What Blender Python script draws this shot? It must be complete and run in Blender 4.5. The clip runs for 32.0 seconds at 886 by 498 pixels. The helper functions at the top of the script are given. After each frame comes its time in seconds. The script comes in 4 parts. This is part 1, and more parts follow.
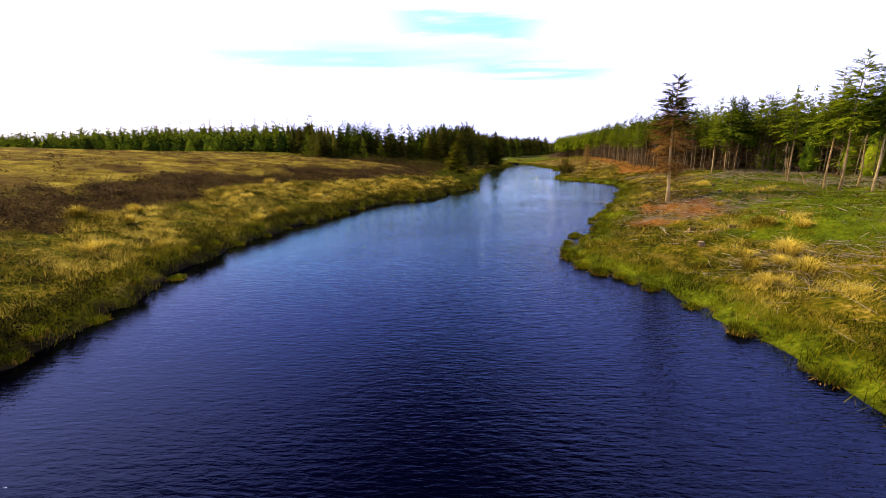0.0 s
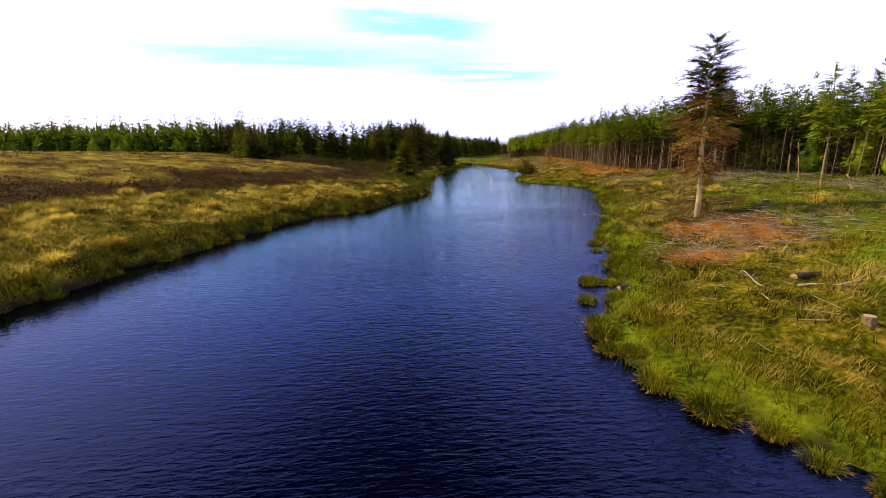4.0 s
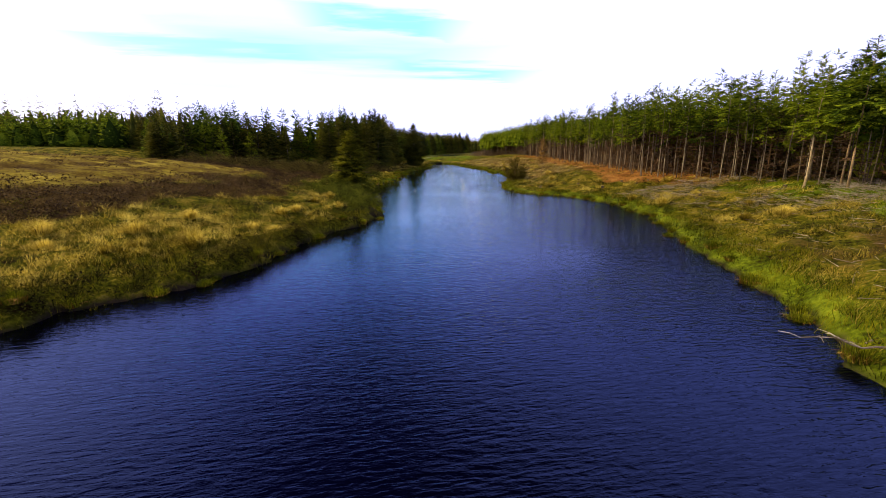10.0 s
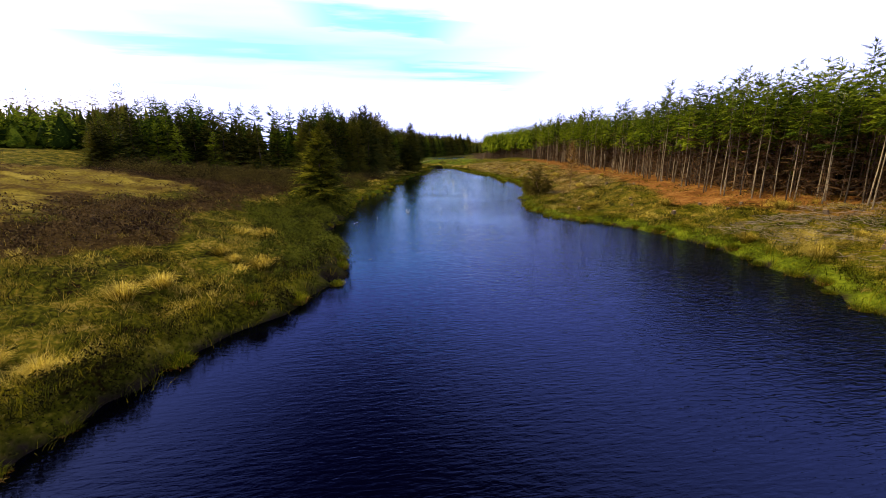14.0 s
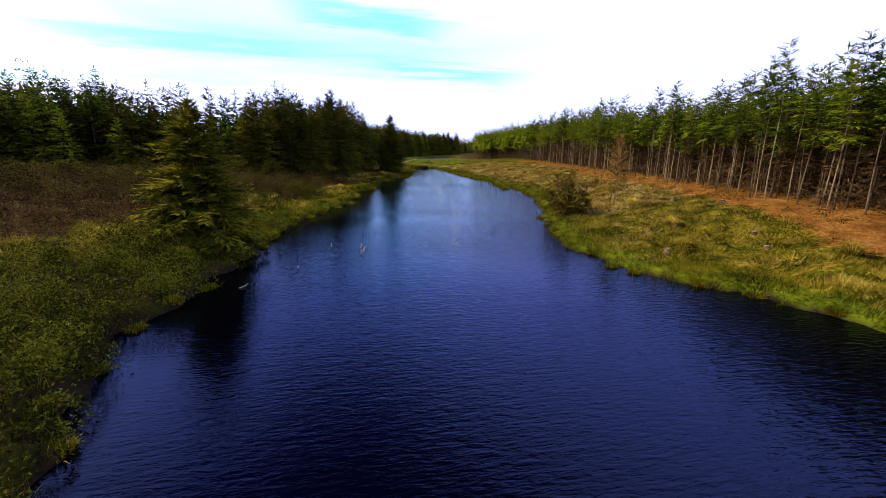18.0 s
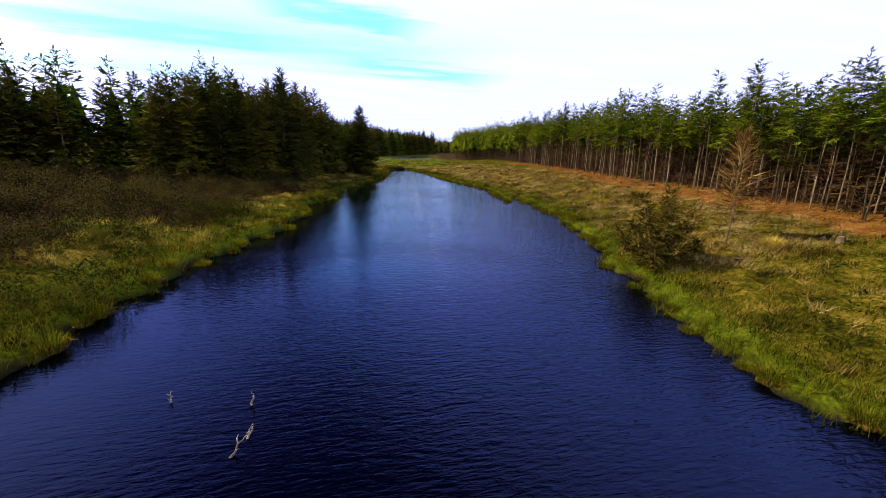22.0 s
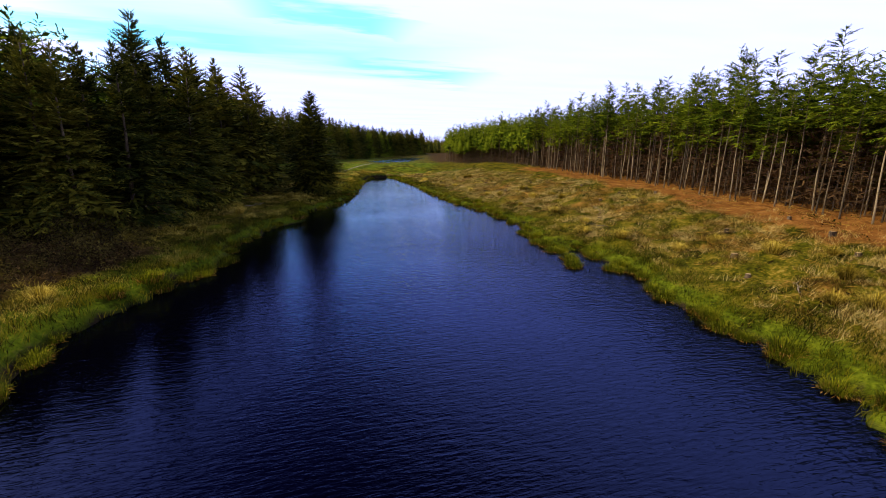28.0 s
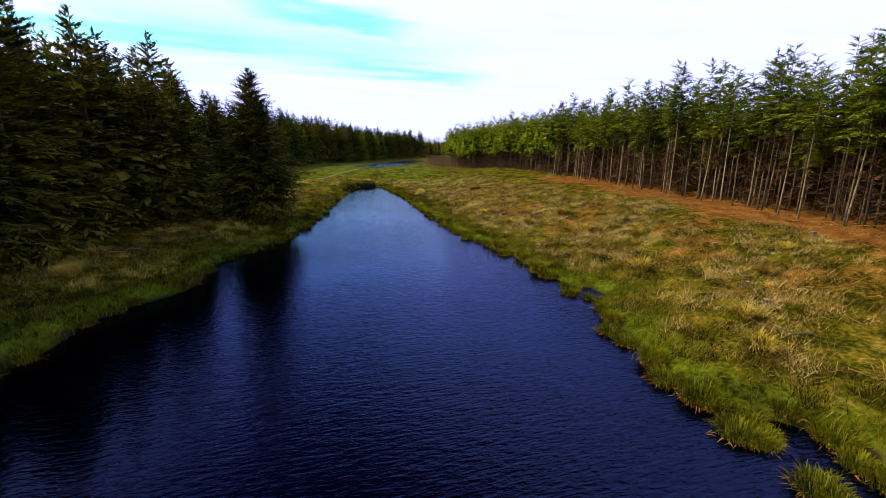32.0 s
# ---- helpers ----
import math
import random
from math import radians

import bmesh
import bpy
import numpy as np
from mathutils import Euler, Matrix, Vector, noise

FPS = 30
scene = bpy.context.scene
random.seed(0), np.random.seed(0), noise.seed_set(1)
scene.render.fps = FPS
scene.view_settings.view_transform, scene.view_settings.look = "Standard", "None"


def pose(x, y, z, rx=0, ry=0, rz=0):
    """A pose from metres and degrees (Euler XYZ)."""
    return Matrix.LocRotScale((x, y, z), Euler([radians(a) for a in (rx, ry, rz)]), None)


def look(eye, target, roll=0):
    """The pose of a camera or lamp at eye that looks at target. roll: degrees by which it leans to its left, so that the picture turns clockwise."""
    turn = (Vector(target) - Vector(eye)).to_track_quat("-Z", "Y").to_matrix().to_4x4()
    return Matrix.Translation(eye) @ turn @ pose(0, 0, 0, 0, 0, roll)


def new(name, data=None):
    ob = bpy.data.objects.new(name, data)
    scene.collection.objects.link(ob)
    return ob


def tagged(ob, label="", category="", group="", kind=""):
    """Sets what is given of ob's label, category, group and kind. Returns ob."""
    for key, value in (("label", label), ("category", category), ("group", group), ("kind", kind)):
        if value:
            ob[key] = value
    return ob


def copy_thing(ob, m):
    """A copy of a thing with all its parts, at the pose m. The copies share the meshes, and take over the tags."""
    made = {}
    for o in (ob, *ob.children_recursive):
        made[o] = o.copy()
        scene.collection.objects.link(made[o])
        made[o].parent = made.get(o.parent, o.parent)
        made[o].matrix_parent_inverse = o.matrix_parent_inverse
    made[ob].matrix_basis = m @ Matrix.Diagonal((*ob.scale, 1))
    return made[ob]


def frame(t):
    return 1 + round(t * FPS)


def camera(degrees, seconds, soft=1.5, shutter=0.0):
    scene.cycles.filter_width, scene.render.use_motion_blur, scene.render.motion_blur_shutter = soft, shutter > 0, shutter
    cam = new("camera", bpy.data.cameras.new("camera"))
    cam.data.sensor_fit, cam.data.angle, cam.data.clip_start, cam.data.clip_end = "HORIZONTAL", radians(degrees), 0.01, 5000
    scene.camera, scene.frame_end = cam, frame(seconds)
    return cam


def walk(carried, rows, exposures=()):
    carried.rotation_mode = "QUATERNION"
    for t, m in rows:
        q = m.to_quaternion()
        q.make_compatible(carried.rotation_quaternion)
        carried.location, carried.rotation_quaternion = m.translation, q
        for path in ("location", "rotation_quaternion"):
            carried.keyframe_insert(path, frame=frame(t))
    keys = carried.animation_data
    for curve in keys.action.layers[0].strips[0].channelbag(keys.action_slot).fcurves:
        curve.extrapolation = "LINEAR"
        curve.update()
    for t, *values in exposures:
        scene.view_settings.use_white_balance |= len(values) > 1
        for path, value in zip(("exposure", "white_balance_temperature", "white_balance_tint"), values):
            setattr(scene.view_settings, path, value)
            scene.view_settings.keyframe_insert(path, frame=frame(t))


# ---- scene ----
cam = camera(92.5, 32.0, 0.7)
PATH = [
    (0, (0.911, 0.305, 5.108), (0.819, 2.841, 4.540), -0.8),
    (0.5, (0.809, 1.641, 5.047), (0.744, 4.176, 4.471), -0.6),
    (1, (0.777, 2.917, 4.978), (0.892, 5.451, 4.406), -1.0),
    (1.5, (0.780, 4.191, 4.911), (0.933, 6.724, 4.342), -1.1),
    (2, (0.887, 5.521, 4.871), (1.048, 8.054, 4.302), -1.0),
    (2.5, (0.953, 6.899, 4.848), (1.128, 9.430, 4.277), -1.0),
    (3, (1.069, 8.349, 4.869), (1.251, 10.878, 4.299), -0.9),
    (3.5, (1.200, 9.793, 4.880), (1.381, 12.323, 4.312), -0.9),
    (5.5, (2.474, 16.606, 4.827), (2.728, 19.130, 4.255), -1.3),
    (6, (2.639, 18.238, 4.841), (2.900, 20.760, 4.265), -1.4),
    (6.5, (2.838, 19.893, 4.825), (3.106, 22.414, 4.248), -1.3),
    (7, (3.110, 21.582, 4.814), (3.382, 24.102, 4.236), -1.2),
    (7.5, (3.379, 23.272, 4.809), (3.679, 25.788, 4.228), -1.1),
    (8, (3.545, 25.040, 4.814), (3.887, 27.550, 4.228), -1.0),
    (8.5, (3.495, 26.703, 4.891), (3.849, 29.211, 4.301), -0.9),
    (9, (3.611, 28.389, 4.922), (3.972, 30.894, 4.331), -0.8),
    (9.5, (3.667, 30.212, 4.921), (4.041, 32.717, 4.336), -0.7),
    (10, (3.869, 31.968, 4.984), (4.246, 34.473, 4.398), -0.6),
    (10.5, (4.066, 33.632, 5.035), (4.449, 36.136, 4.451), -0.4),
    (11, (4.295, 35.429, 5.118), (4.679, 37.933, 4.534), -0.4),
    (11.5, (4.538, 37.167, 5.207), (4.921, 39.672, 4.623), -0.3),
    (12, (4.764, 38.901, 5.300), (5.147, 41.406, 4.716), -0.4),
    (12.5, (5.035, 40.654, 5.395), (5.417, 43.159, 4.813), -0.3),
    (13, (5.271, 42.416, 5.476), (5.655, 44.922, 4.893), -0.4),
    (13.5, (5.496, 44.303, 5.559), (5.880, 46.807, 4.974), -0.3),
    (14, (5.741, 46.193, 5.559), (6.124, 48.698, 4.979), -0.3),
    (14.5, (6.096, 48.305, 5.585), (6.475, 50.811, 5.006), -0.4),
    (16.5, (8.377, 56.844, 5.334), (8.793, 59.344, 4.757), 0.4),
    (17, (8.549, 59.142, 5.288), (8.978, 61.641, 4.714), 0.6),
    (17.5, (8.694, 61.298, 5.238), (9.138, 63.794, 4.663), 0.7),
    (18, (8.694, 63.387, 5.290), (9.159, 65.877, 4.709), 0.6),
    (18.5, (8.840, 65.533, 5.362), (9.361, 68.013, 4.780), 0.7),
    (19, (8.897, 67.608, 5.434), (9.431, 70.084, 4.848), 0.7),
    (19.5, (8.950, 69.550, 5.344), (9.502, 72.023, 4.762), 1.0),
    (20, (9.058, 71.404, 5.268), (9.676, 73.861, 4.685), 1.1),
    (20.5, (9.333, 73.204, 5.222), (9.952, 75.661, 4.640), 1.1),
    (21, (9.625, 74.922, 5.209), (10.245, 77.379, 4.628), 1.3),
    (21.5, (9.928, 76.669, 5.214), (10.551, 79.126, 4.633), 1.4),
    (22, (10.244, 78.459, 5.233), (10.871, 80.915, 4.653), 1.7),
    (22.5, (10.614, 80.198, 5.220), (11.241, 82.655, 4.642), 1.8),
    (23, (10.738, 81.948, 5.411), (11.371, 84.401, 4.827), 1.6),
    (23.5, (11.116, 83.838, 5.492), (11.748, 86.291, 4.907), 1.6),
    (24, (11.606, 85.766, 5.487), (12.279, 88.210, 4.907), 1.6),
    (24.5, (12.035, 87.703, 5.509), (12.734, 90.141, 4.931), 1.6),
    (25, (12.511, 89.658, 5.546), (13.207, 92.096, 4.967), 1.6),
    (25.5, (12.966, 91.741, 5.571), (13.660, 94.180, 4.993), 1.6),
    (27.5, (15.395, 100.741, 6.024), (16.069, 103.182, 5.438), 0.6),
    (28, (15.995, 103.086, 6.046), (16.667, 105.528, 5.460), 0.6),
    (28.5, (16.617, 105.430, 6.136), (17.287, 107.873, 5.547), 0.6),
    (29, (17.128, 107.680, 6.209), (17.800, 110.122, 5.621), 0.7),
    (29.5, (17.651, 109.964, 6.265), (18.325, 112.407, 5.678), 0.7),
    (30, (18.188, 112.138, 6.301), (18.864, 114.581, 5.717), 0.8),
    (30.5, (18.819, 114.183, 6.323), (19.494, 116.626, 5.742), 0.8),
    (31, (19.366, 116.035, 6.375), (20.038, 118.477, 5.789), 0.8),
    (31.5, (19.919, 117.802, 6.387), (20.587, 120.247, 5.806), 0.7),
    (32, (20.254, 119.418, 6.462), (20.929, 121.861, 5.884), 0.8),
]
walk(cam, [(t, look(eye, target, roll)) for t, eye, target, roll in PATH],
     [(0, 0.36, 7050, 10), (6, 0.22, 6900, 10), (12, 0.16, 6650, 10), (18, 0.08, 6330, 10), (25, 0.0, 6300, 10), (32, 0.0, 6300, 10)])

# ---- sky, sun, exposure ----
SUN_AZ, SUN_EL = -68.0, 42.0      # degrees clockwise from +y, and up
world = bpy.data.worlds.new("sky")
scene.world = world
world.use_nodes = True
wn, wl = world.node_tree.nodes, world.node_tree.links
wn.clear()
w_out = wn.new("ShaderNodeOutputWorld")
w_bg = wn.new("ShaderNodeBackground")
w_sky = wn.new("ShaderNodeTexSky")
w_sky.sky_type, w_sky.sun_disc = "NISHITA", False
w_sky.sun_elevation, w_sky.sun_rotation = radians(SUN_EL), radians(SUN_AZ)
w_co = wn.new("ShaderNodeTexCoord")
w_sep = wn.new("ShaderNodeSeparateXYZ")
wl.new(w_co.outputs["Generated"], w_sep.inputs[0])


def wmath(op, a, b=None, c=None):
    n = wn.new("ShaderNodeMath")
    n.operation = op
    for i, v in enumerate((a, b, c)):
        if v is None:
            continue
        if isinstance(v, (int, float)):
            n.inputs[i].default_value = v
        else:
            wl.new(v, n.inputs[i])
    return n.outputs[0]


# cloud deck seen as a flat layer: direction divided by its height
w_z = wmath("MAXIMUM", w_sep.outputs[2], 0.02)
w_u, w_v = wmath("DIVIDE", w_sep.outputs[0], w_z), wmath("DIVIDE", w_sep.outputs[1], w_z)
w_uv = wn.new("ShaderNodeCombineXYZ")
wl.new(w_u, w_uv.inputs[0])
wl.new(w_v, w_uv.inputs[1])
w_map = wn.new("ShaderNodeMapping")
w_map.inputs["Rotation"].default_value = (0, 0, radians(28))
w_map.inputs["Scale"].default_value = (0.55, 1.5, 1)
wl.new(w_uv.outputs[0], w_map.inputs[0])
w_n = wn.new("ShaderNodeTexNoise")
w_n.inputs["Scale"].default_value, w_n.inputs["Detail"].default_value, w_n.inputs["Roughness"].default_value = 0.9, 7.0, 0.55
wl.new(w_map.outputs[0], w_n.inputs["Vector"])
# long openings and thin places in the deck, ahead and to the west
w_wig = wmath("MULTIPLY", wmath("SUBTRACT", w_n.outputs[0], 0.5), 2.6)


def opening(slope, at, half, mid, reach):
    across = wmath("ADD", w_wig, wmath("MULTIPLY_ADD", w_u, -slope, wmath("SUBTRACT", w_v, at)))
    band = wmath("SUBTRACT", 1.0, wmath("DIVIDE", wmath("ABSOLUTE", across), half))
    ends = wmath("SUBTRACT", 1.3, wmath("DIVIDE", wmath("ABSOLUTE", wmath("SUBTRACT", w_u, mid)), reach))
    return wmath("MINIMUM", band, ends)


w_gap = opening(0.27, 5.1, 0.85, -1.5, 1.5)
for thin, place in ((1.0, (0.30, 3.68, 0.5, 0.1, 0.7)), (0.95, (0.45, 5.30, 0.8, 1.0, 1.2)), (0.70, (0.30, 5.0, 2.0, -0.4, 1.9)), (0.45, (-0.2, 6.3, 1.2, -3.8, 2.6))):
    w_gap = wmath("MAXIMUM", w_gap, wmath("MULTIPLY", opening(*place), thin))
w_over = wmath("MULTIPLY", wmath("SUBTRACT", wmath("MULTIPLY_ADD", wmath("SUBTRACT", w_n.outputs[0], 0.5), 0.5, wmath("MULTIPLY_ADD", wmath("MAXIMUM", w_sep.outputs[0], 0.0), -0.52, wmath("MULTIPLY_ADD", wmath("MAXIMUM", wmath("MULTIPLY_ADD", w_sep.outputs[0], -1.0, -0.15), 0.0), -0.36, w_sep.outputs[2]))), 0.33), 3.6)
w_ramp = wn.new("ShaderNodeMapRange")
w_ramp.interpolation_type = "SMOOTHSTEP"
wl.new(w_gap, w_ramp.inputs["Value"])
w_ramp.inputs["From Min"].default_value, w_ramp.inputs["From Max"].default_value = 0.0, 0.95
w_ramp.inputs["To Max"].default_value = 0.78
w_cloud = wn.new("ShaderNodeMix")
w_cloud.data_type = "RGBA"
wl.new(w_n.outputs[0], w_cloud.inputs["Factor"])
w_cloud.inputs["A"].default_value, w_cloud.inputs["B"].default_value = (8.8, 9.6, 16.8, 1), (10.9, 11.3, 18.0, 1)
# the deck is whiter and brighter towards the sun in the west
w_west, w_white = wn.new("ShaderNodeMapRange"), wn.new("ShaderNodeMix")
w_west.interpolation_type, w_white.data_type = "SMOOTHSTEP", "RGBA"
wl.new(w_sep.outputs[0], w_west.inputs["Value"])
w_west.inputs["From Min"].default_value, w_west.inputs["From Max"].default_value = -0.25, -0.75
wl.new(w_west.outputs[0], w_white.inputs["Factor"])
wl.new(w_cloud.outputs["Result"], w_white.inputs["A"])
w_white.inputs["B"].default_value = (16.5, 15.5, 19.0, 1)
w_blue = wn.new("ShaderNodeMix")
w_blue.data_type, w_blue.blend_type = "RGBA", "MULTIPLY"
w_blue.inputs["Factor"].default_value = 1.0
wl.new(w_sky.outputs[0], w_blue.inputs["A"])
w_blue.inputs["B"].default_value = (0.85, 3.0, 2.9, 1)
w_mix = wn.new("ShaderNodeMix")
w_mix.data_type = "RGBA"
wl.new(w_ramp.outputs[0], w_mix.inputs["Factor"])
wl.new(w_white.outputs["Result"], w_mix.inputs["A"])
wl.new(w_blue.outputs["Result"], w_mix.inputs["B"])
# clear deep blue overhead, above the deck that lies along the horizon
w_deep = wn.new("ShaderNodeMix")
w_deep.data_type, w_deep.blend_type = "RGBA", "MULTIPLY"
w_deep.inputs["Factor"].default_value = 1.0
wl.new(w_sky.outputs[0], w_deep.inputs["A"])
w_deep.inputs["B"].default_value = (0.050, 0.078, 0.50, 1)
w_top = wn.new("ShaderNodeMapRange")
w_top.interpolation_type = "SMOOTHSTEP"
wl.new(w_over, w_top.inputs["Value"])
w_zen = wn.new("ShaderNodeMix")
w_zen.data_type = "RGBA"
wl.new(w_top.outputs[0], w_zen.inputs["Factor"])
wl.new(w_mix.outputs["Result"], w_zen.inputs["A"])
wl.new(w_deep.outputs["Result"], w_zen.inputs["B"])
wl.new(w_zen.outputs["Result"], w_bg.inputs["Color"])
w_bg.inputs["Strength"].default_value = 0.1
wl.new(w_bg.outputs[0], w_out.inputs[0])

sun = new("sun", bpy.data.lights.new("sun", "SUN"))
sun.data.energy, sun.data.angle, sun.data.color = 5.0, radians(4), (1.0, 0.84, 0.50)
az, el = radians(SUN_AZ), radians(SUN_EL)
to_sun = Vector((math.sin(az) * math.cos(el), math.cos(az) * math.cos(el), math.sin(el)))
sun.matrix_world = look(to_sun * 200, (0, 0, 0))

# ---- materials ----


def material(name, stops, scale=1.0, rough=0.8, fine=12.0, bump=0.3, island=0.0, random_ob=0.0, thin=0.0, spec=0.3, space="Object"):
    """A rough natural surface: colour stops over two scales of noise, with optional spread per island or per object."""
    m = bpy.data.materials.new(name)
    m.use_nodes = True
    nt = m.node_tree
    b, out = nt.nodes["Principled BSDF"], nt.nodes["Material Output"]
    b.inputs["Roughness"].default_value = rough
    b.inputs["Specular IOR Level"].default_value = spec
    geo = nt.nodes.new("ShaderNodeNewGeometry")
    src = geo.outputs["Position"] if space == "World" else nt.nodes.new("ShaderNodeTexCoord").outputs["Object"]
    big, small = nt.nodes.new("ShaderNodeTexNoise"), nt.nodes.new("ShaderNodeTexNoise")
    for n, s in ((big, scale), (small, scale * fine)):
        nt.links.new(src, n.inputs["Vector"])
        n.inputs["Scale"].default_value, n.inputs["Detail"].default_value = s, 5.0
    add = nt.nodes.new("ShaderNodeMath")
    add.operation = "MULTIPLY_ADD"
    nt.links.new(small.outputs[0], add.inputs[0])
    add.inputs[1].default_value = 0.45
    mul = nt.nodes.new("ShaderNodeMath")
    mul.operation = "MULTIPLY_ADD"
    nt.links.new(big.outputs[0], mul.inputs[0])
    mul.inputs[1].default_value = 1.3 if space == "World" else 0.55
    mul.inputs[2].default_value = -0.375 if space == "World" else 0.0
    nt.links.new(mul.outputs[0], add.inputs[2])
    value = add.outputs[0]
    for amount, socket in ((island, geo.outputs["Random Per Island"]), (random_ob, None)):
        if not amount:
            continue
        if socket is None:
            socket = nt.nodes.new("ShaderNodeObjectInfo").outputs["Random"]
        j = nt.nodes.new("ShaderNodeMath")
        j.operation = "MULTIPLY_ADD"
        nt.links.new(socket, j.inputs[0])
        j.inputs[1].default_value = amount
        k = nt.nodes.new("ShaderNodeMath")
        k.operation = "SUBTRACT"
        nt.links.new(value, k.inputs[0])
        k.inputs[1].default_value = amount / 2
        nt.links.new(k.outputs[0], j.inputs[2])
        value = j.outputs[0]
    ramp = nt.nodes.new("ShaderNodeValToRGB")
    e = ramp.color_ramp.elements
    while len(e) < len(stops):
        e.new(0.5)
    for i, c in enumerate(stops):
        e[i].position = 0.34 + 0.32 * i / (len(stops) - 1)
        e[i].color = (*c, 1)
    nt.links.new(value, ramp.inputs[0])
    nt.links.new(ramp.outputs[0], b.inputs["Base Color"])
    if bump:
        bp = nt.nodes.new("ShaderNodeBump")
        bp.inputs["Strength"].default_value, bp.inputs["Distance"].default_value = bump, 0.05
        nt.links.new(small.outputs[0], bp.inputs["Height"])
        nt.links.new(bp.outputs[0], b.inputs["Normal"])
    if thin:
        tr, mx = nt.nodes.new("ShaderNodeBsdfTranslucent"), nt.nodes.new("ShaderNodeMixShader")
        nt.links.new(ramp.outputs[0], tr.inputs[0])
        mx.inputs[0].default_value = thin
        nt.links.new(b.outputs[0], mx.inputs[1])
        nt.links.new(tr.outputs[0], mx.inputs[2])
        nt.links.new(mx.outputs[0], out.inputs["Surface"])
    return m


M_needle = material("spruce_needles", [(0.020, 0.037, 0.004), (0.085, 0.130, 0.008), (0.27, 0.32, 0.015)], 0.5, 0.9, 6, 0, 0.35, 0.3, 0.36, 0.03)
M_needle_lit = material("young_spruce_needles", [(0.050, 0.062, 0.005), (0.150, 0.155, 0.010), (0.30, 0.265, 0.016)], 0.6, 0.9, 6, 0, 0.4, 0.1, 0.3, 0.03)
M_needle_dark = material("dark_conifer_needles", [(0.020, 0.027, 0.004), (0.066, 0.075, 0.008), (0.175, 0.155, 0.014)], 0.5, 0.9, 6, 0, 0.35, 0.3, 0.18, 0.04)
M_needle_dead = material("dead_twigs", [(0.020, 0.010, 0.004), (0.056, 0.028, 0.009), (0.12, 0.062, 0.018)], 0.8, 0.8, 6, 0, 0.5, 0.2, 0.05)
M_needle_green = material("dull_spruce_needles", [(0.016, 0.022, 0.003), (0.055, 0.062, 0.006), (0.14, 0.13, 0.010)], 0.6, 0.9, 6, 0, 0.4, 0, 0.25, 0.03)
M_twig = material("fine_brown_twigs", [(0.07, 0.032, 0.008), (0.20, 0.095, 0.022), (0.34, 0.19, 0.05)], 0.8, 0.85, 6, 0, 0.5, 0, 0.15, 0.03)
M_larch = material("larch_twigs", [(0.10, 0.05, 0.012), (0.26, 0.145, 0.035), (0.40, 0.26, 0.08)], 0.8, 0.9, 6, 0, 0.5, 0, 0.2, 0.03)
M_bark = material("conifer_bark", [(0.035, 0.023, 0.013), (0.085, 0.057, 0.032), (0.17, 0.12, 0.07)], 2.0, 0.85, 9, 0.6, 0, 0.3)
M_bark_grey = material("grey_spruce_bark", [(0.060, 0.043, 0.024), (0.145, 0.108, 0.058), (0.27, 0.21, 0.12)], 2.0, 0.85, 9, 0.6, 0, 0.5)
M_bark_pale = material("pale_bark", [(0.15, 0.095, 0.040), (0.32, 0.21, 0.09), (0.50, 0.37, 0.19)], 2.0, 0.85, 9, 0.6, 0, 0.2)
M_deadwood = material("weathered_dead_wood", [(0.15, 0.11, 0.075), (0.32, 0.25, 0.18), (0.52, 0.44, 0.34)], 3.0, 0.8, 9, 0.5, 0.2, 0.3)
M_cut = material("fresh_cut_wood", [(0.24, 0.15, 0.07), (0.48, 0.34, 0.18)], 6.0, 0.7, 6, 0.2)
M_grass = material("green_bank_grass", [(0.014, 0.017, 0.002), (0.054, 0.074, 0.003), (0.108, 0.126, 0.004), (0.205, 0.182, 0.007)], 0.35, 0.7, 6, 0, 0.45, 0, 0.4, 0.03, "World")
M_straw = material("dry_moor_grass", [(0.16, 0.115, 0.010), (0.44, 0.33, 0.03), (0.80, 0.63, 0.12)], 0.4, 0.75, 6, 0, 0.5, 0, 0.35, 0.03, "World")
M_olive = material("rough_mixed_grass", [(0.012, 0.008, 0.002), (0.032, 0.036, 0.002), (0.086, 0.086, 0.004), (0.19, 0.142, 0.012), (0.40, 0.29, 0.055)], 0.4, 0.75, 6, 0, 0.5, 0, 0.35, 0.03, "World")
M_tan = material("withered_grass_blades", [(0.07, 0.032, 0.007), (0.21, 0.122, 0.026), (0.46, 0.32, 0.09), (0.72, 0.56, 0.22)], 0.5, 0.8, 6, 0, 0.5, 0, 0.3, 0.03, "World")
# fringe of the west shore: shade of its water-facing slope mixed into the colour
M_grass_shaded = material("shaded_bank_grass", [(0.010, 0.011, 0.002), (0.034, 0.041, 0.002), (0.090, 0.096, 0.004), (0.22, 0.185, 0.009)], 0.6, 0.8, 6, 0, 0.5, 0, 0.3, 0.03, "World")
M_heather = material("brown_heather", [(0.022, 0.011, 0.004), (0.064, 0.036, 0.009), (0.125, 0.076, 0.020)], 0.5, 0.85, 5, 0, 0.45, 0, 0.08, 0.1, "World")
M_scrub = material("dwarf_shrub_leaves", [(0.016, 0.020, 0.003), (0.056, 0.068, 0.006), (0.145, 0.15, 0.014)], 0.7, 0.9, 5, 0, 0.45, 0, 0.3, 0.03, "World")

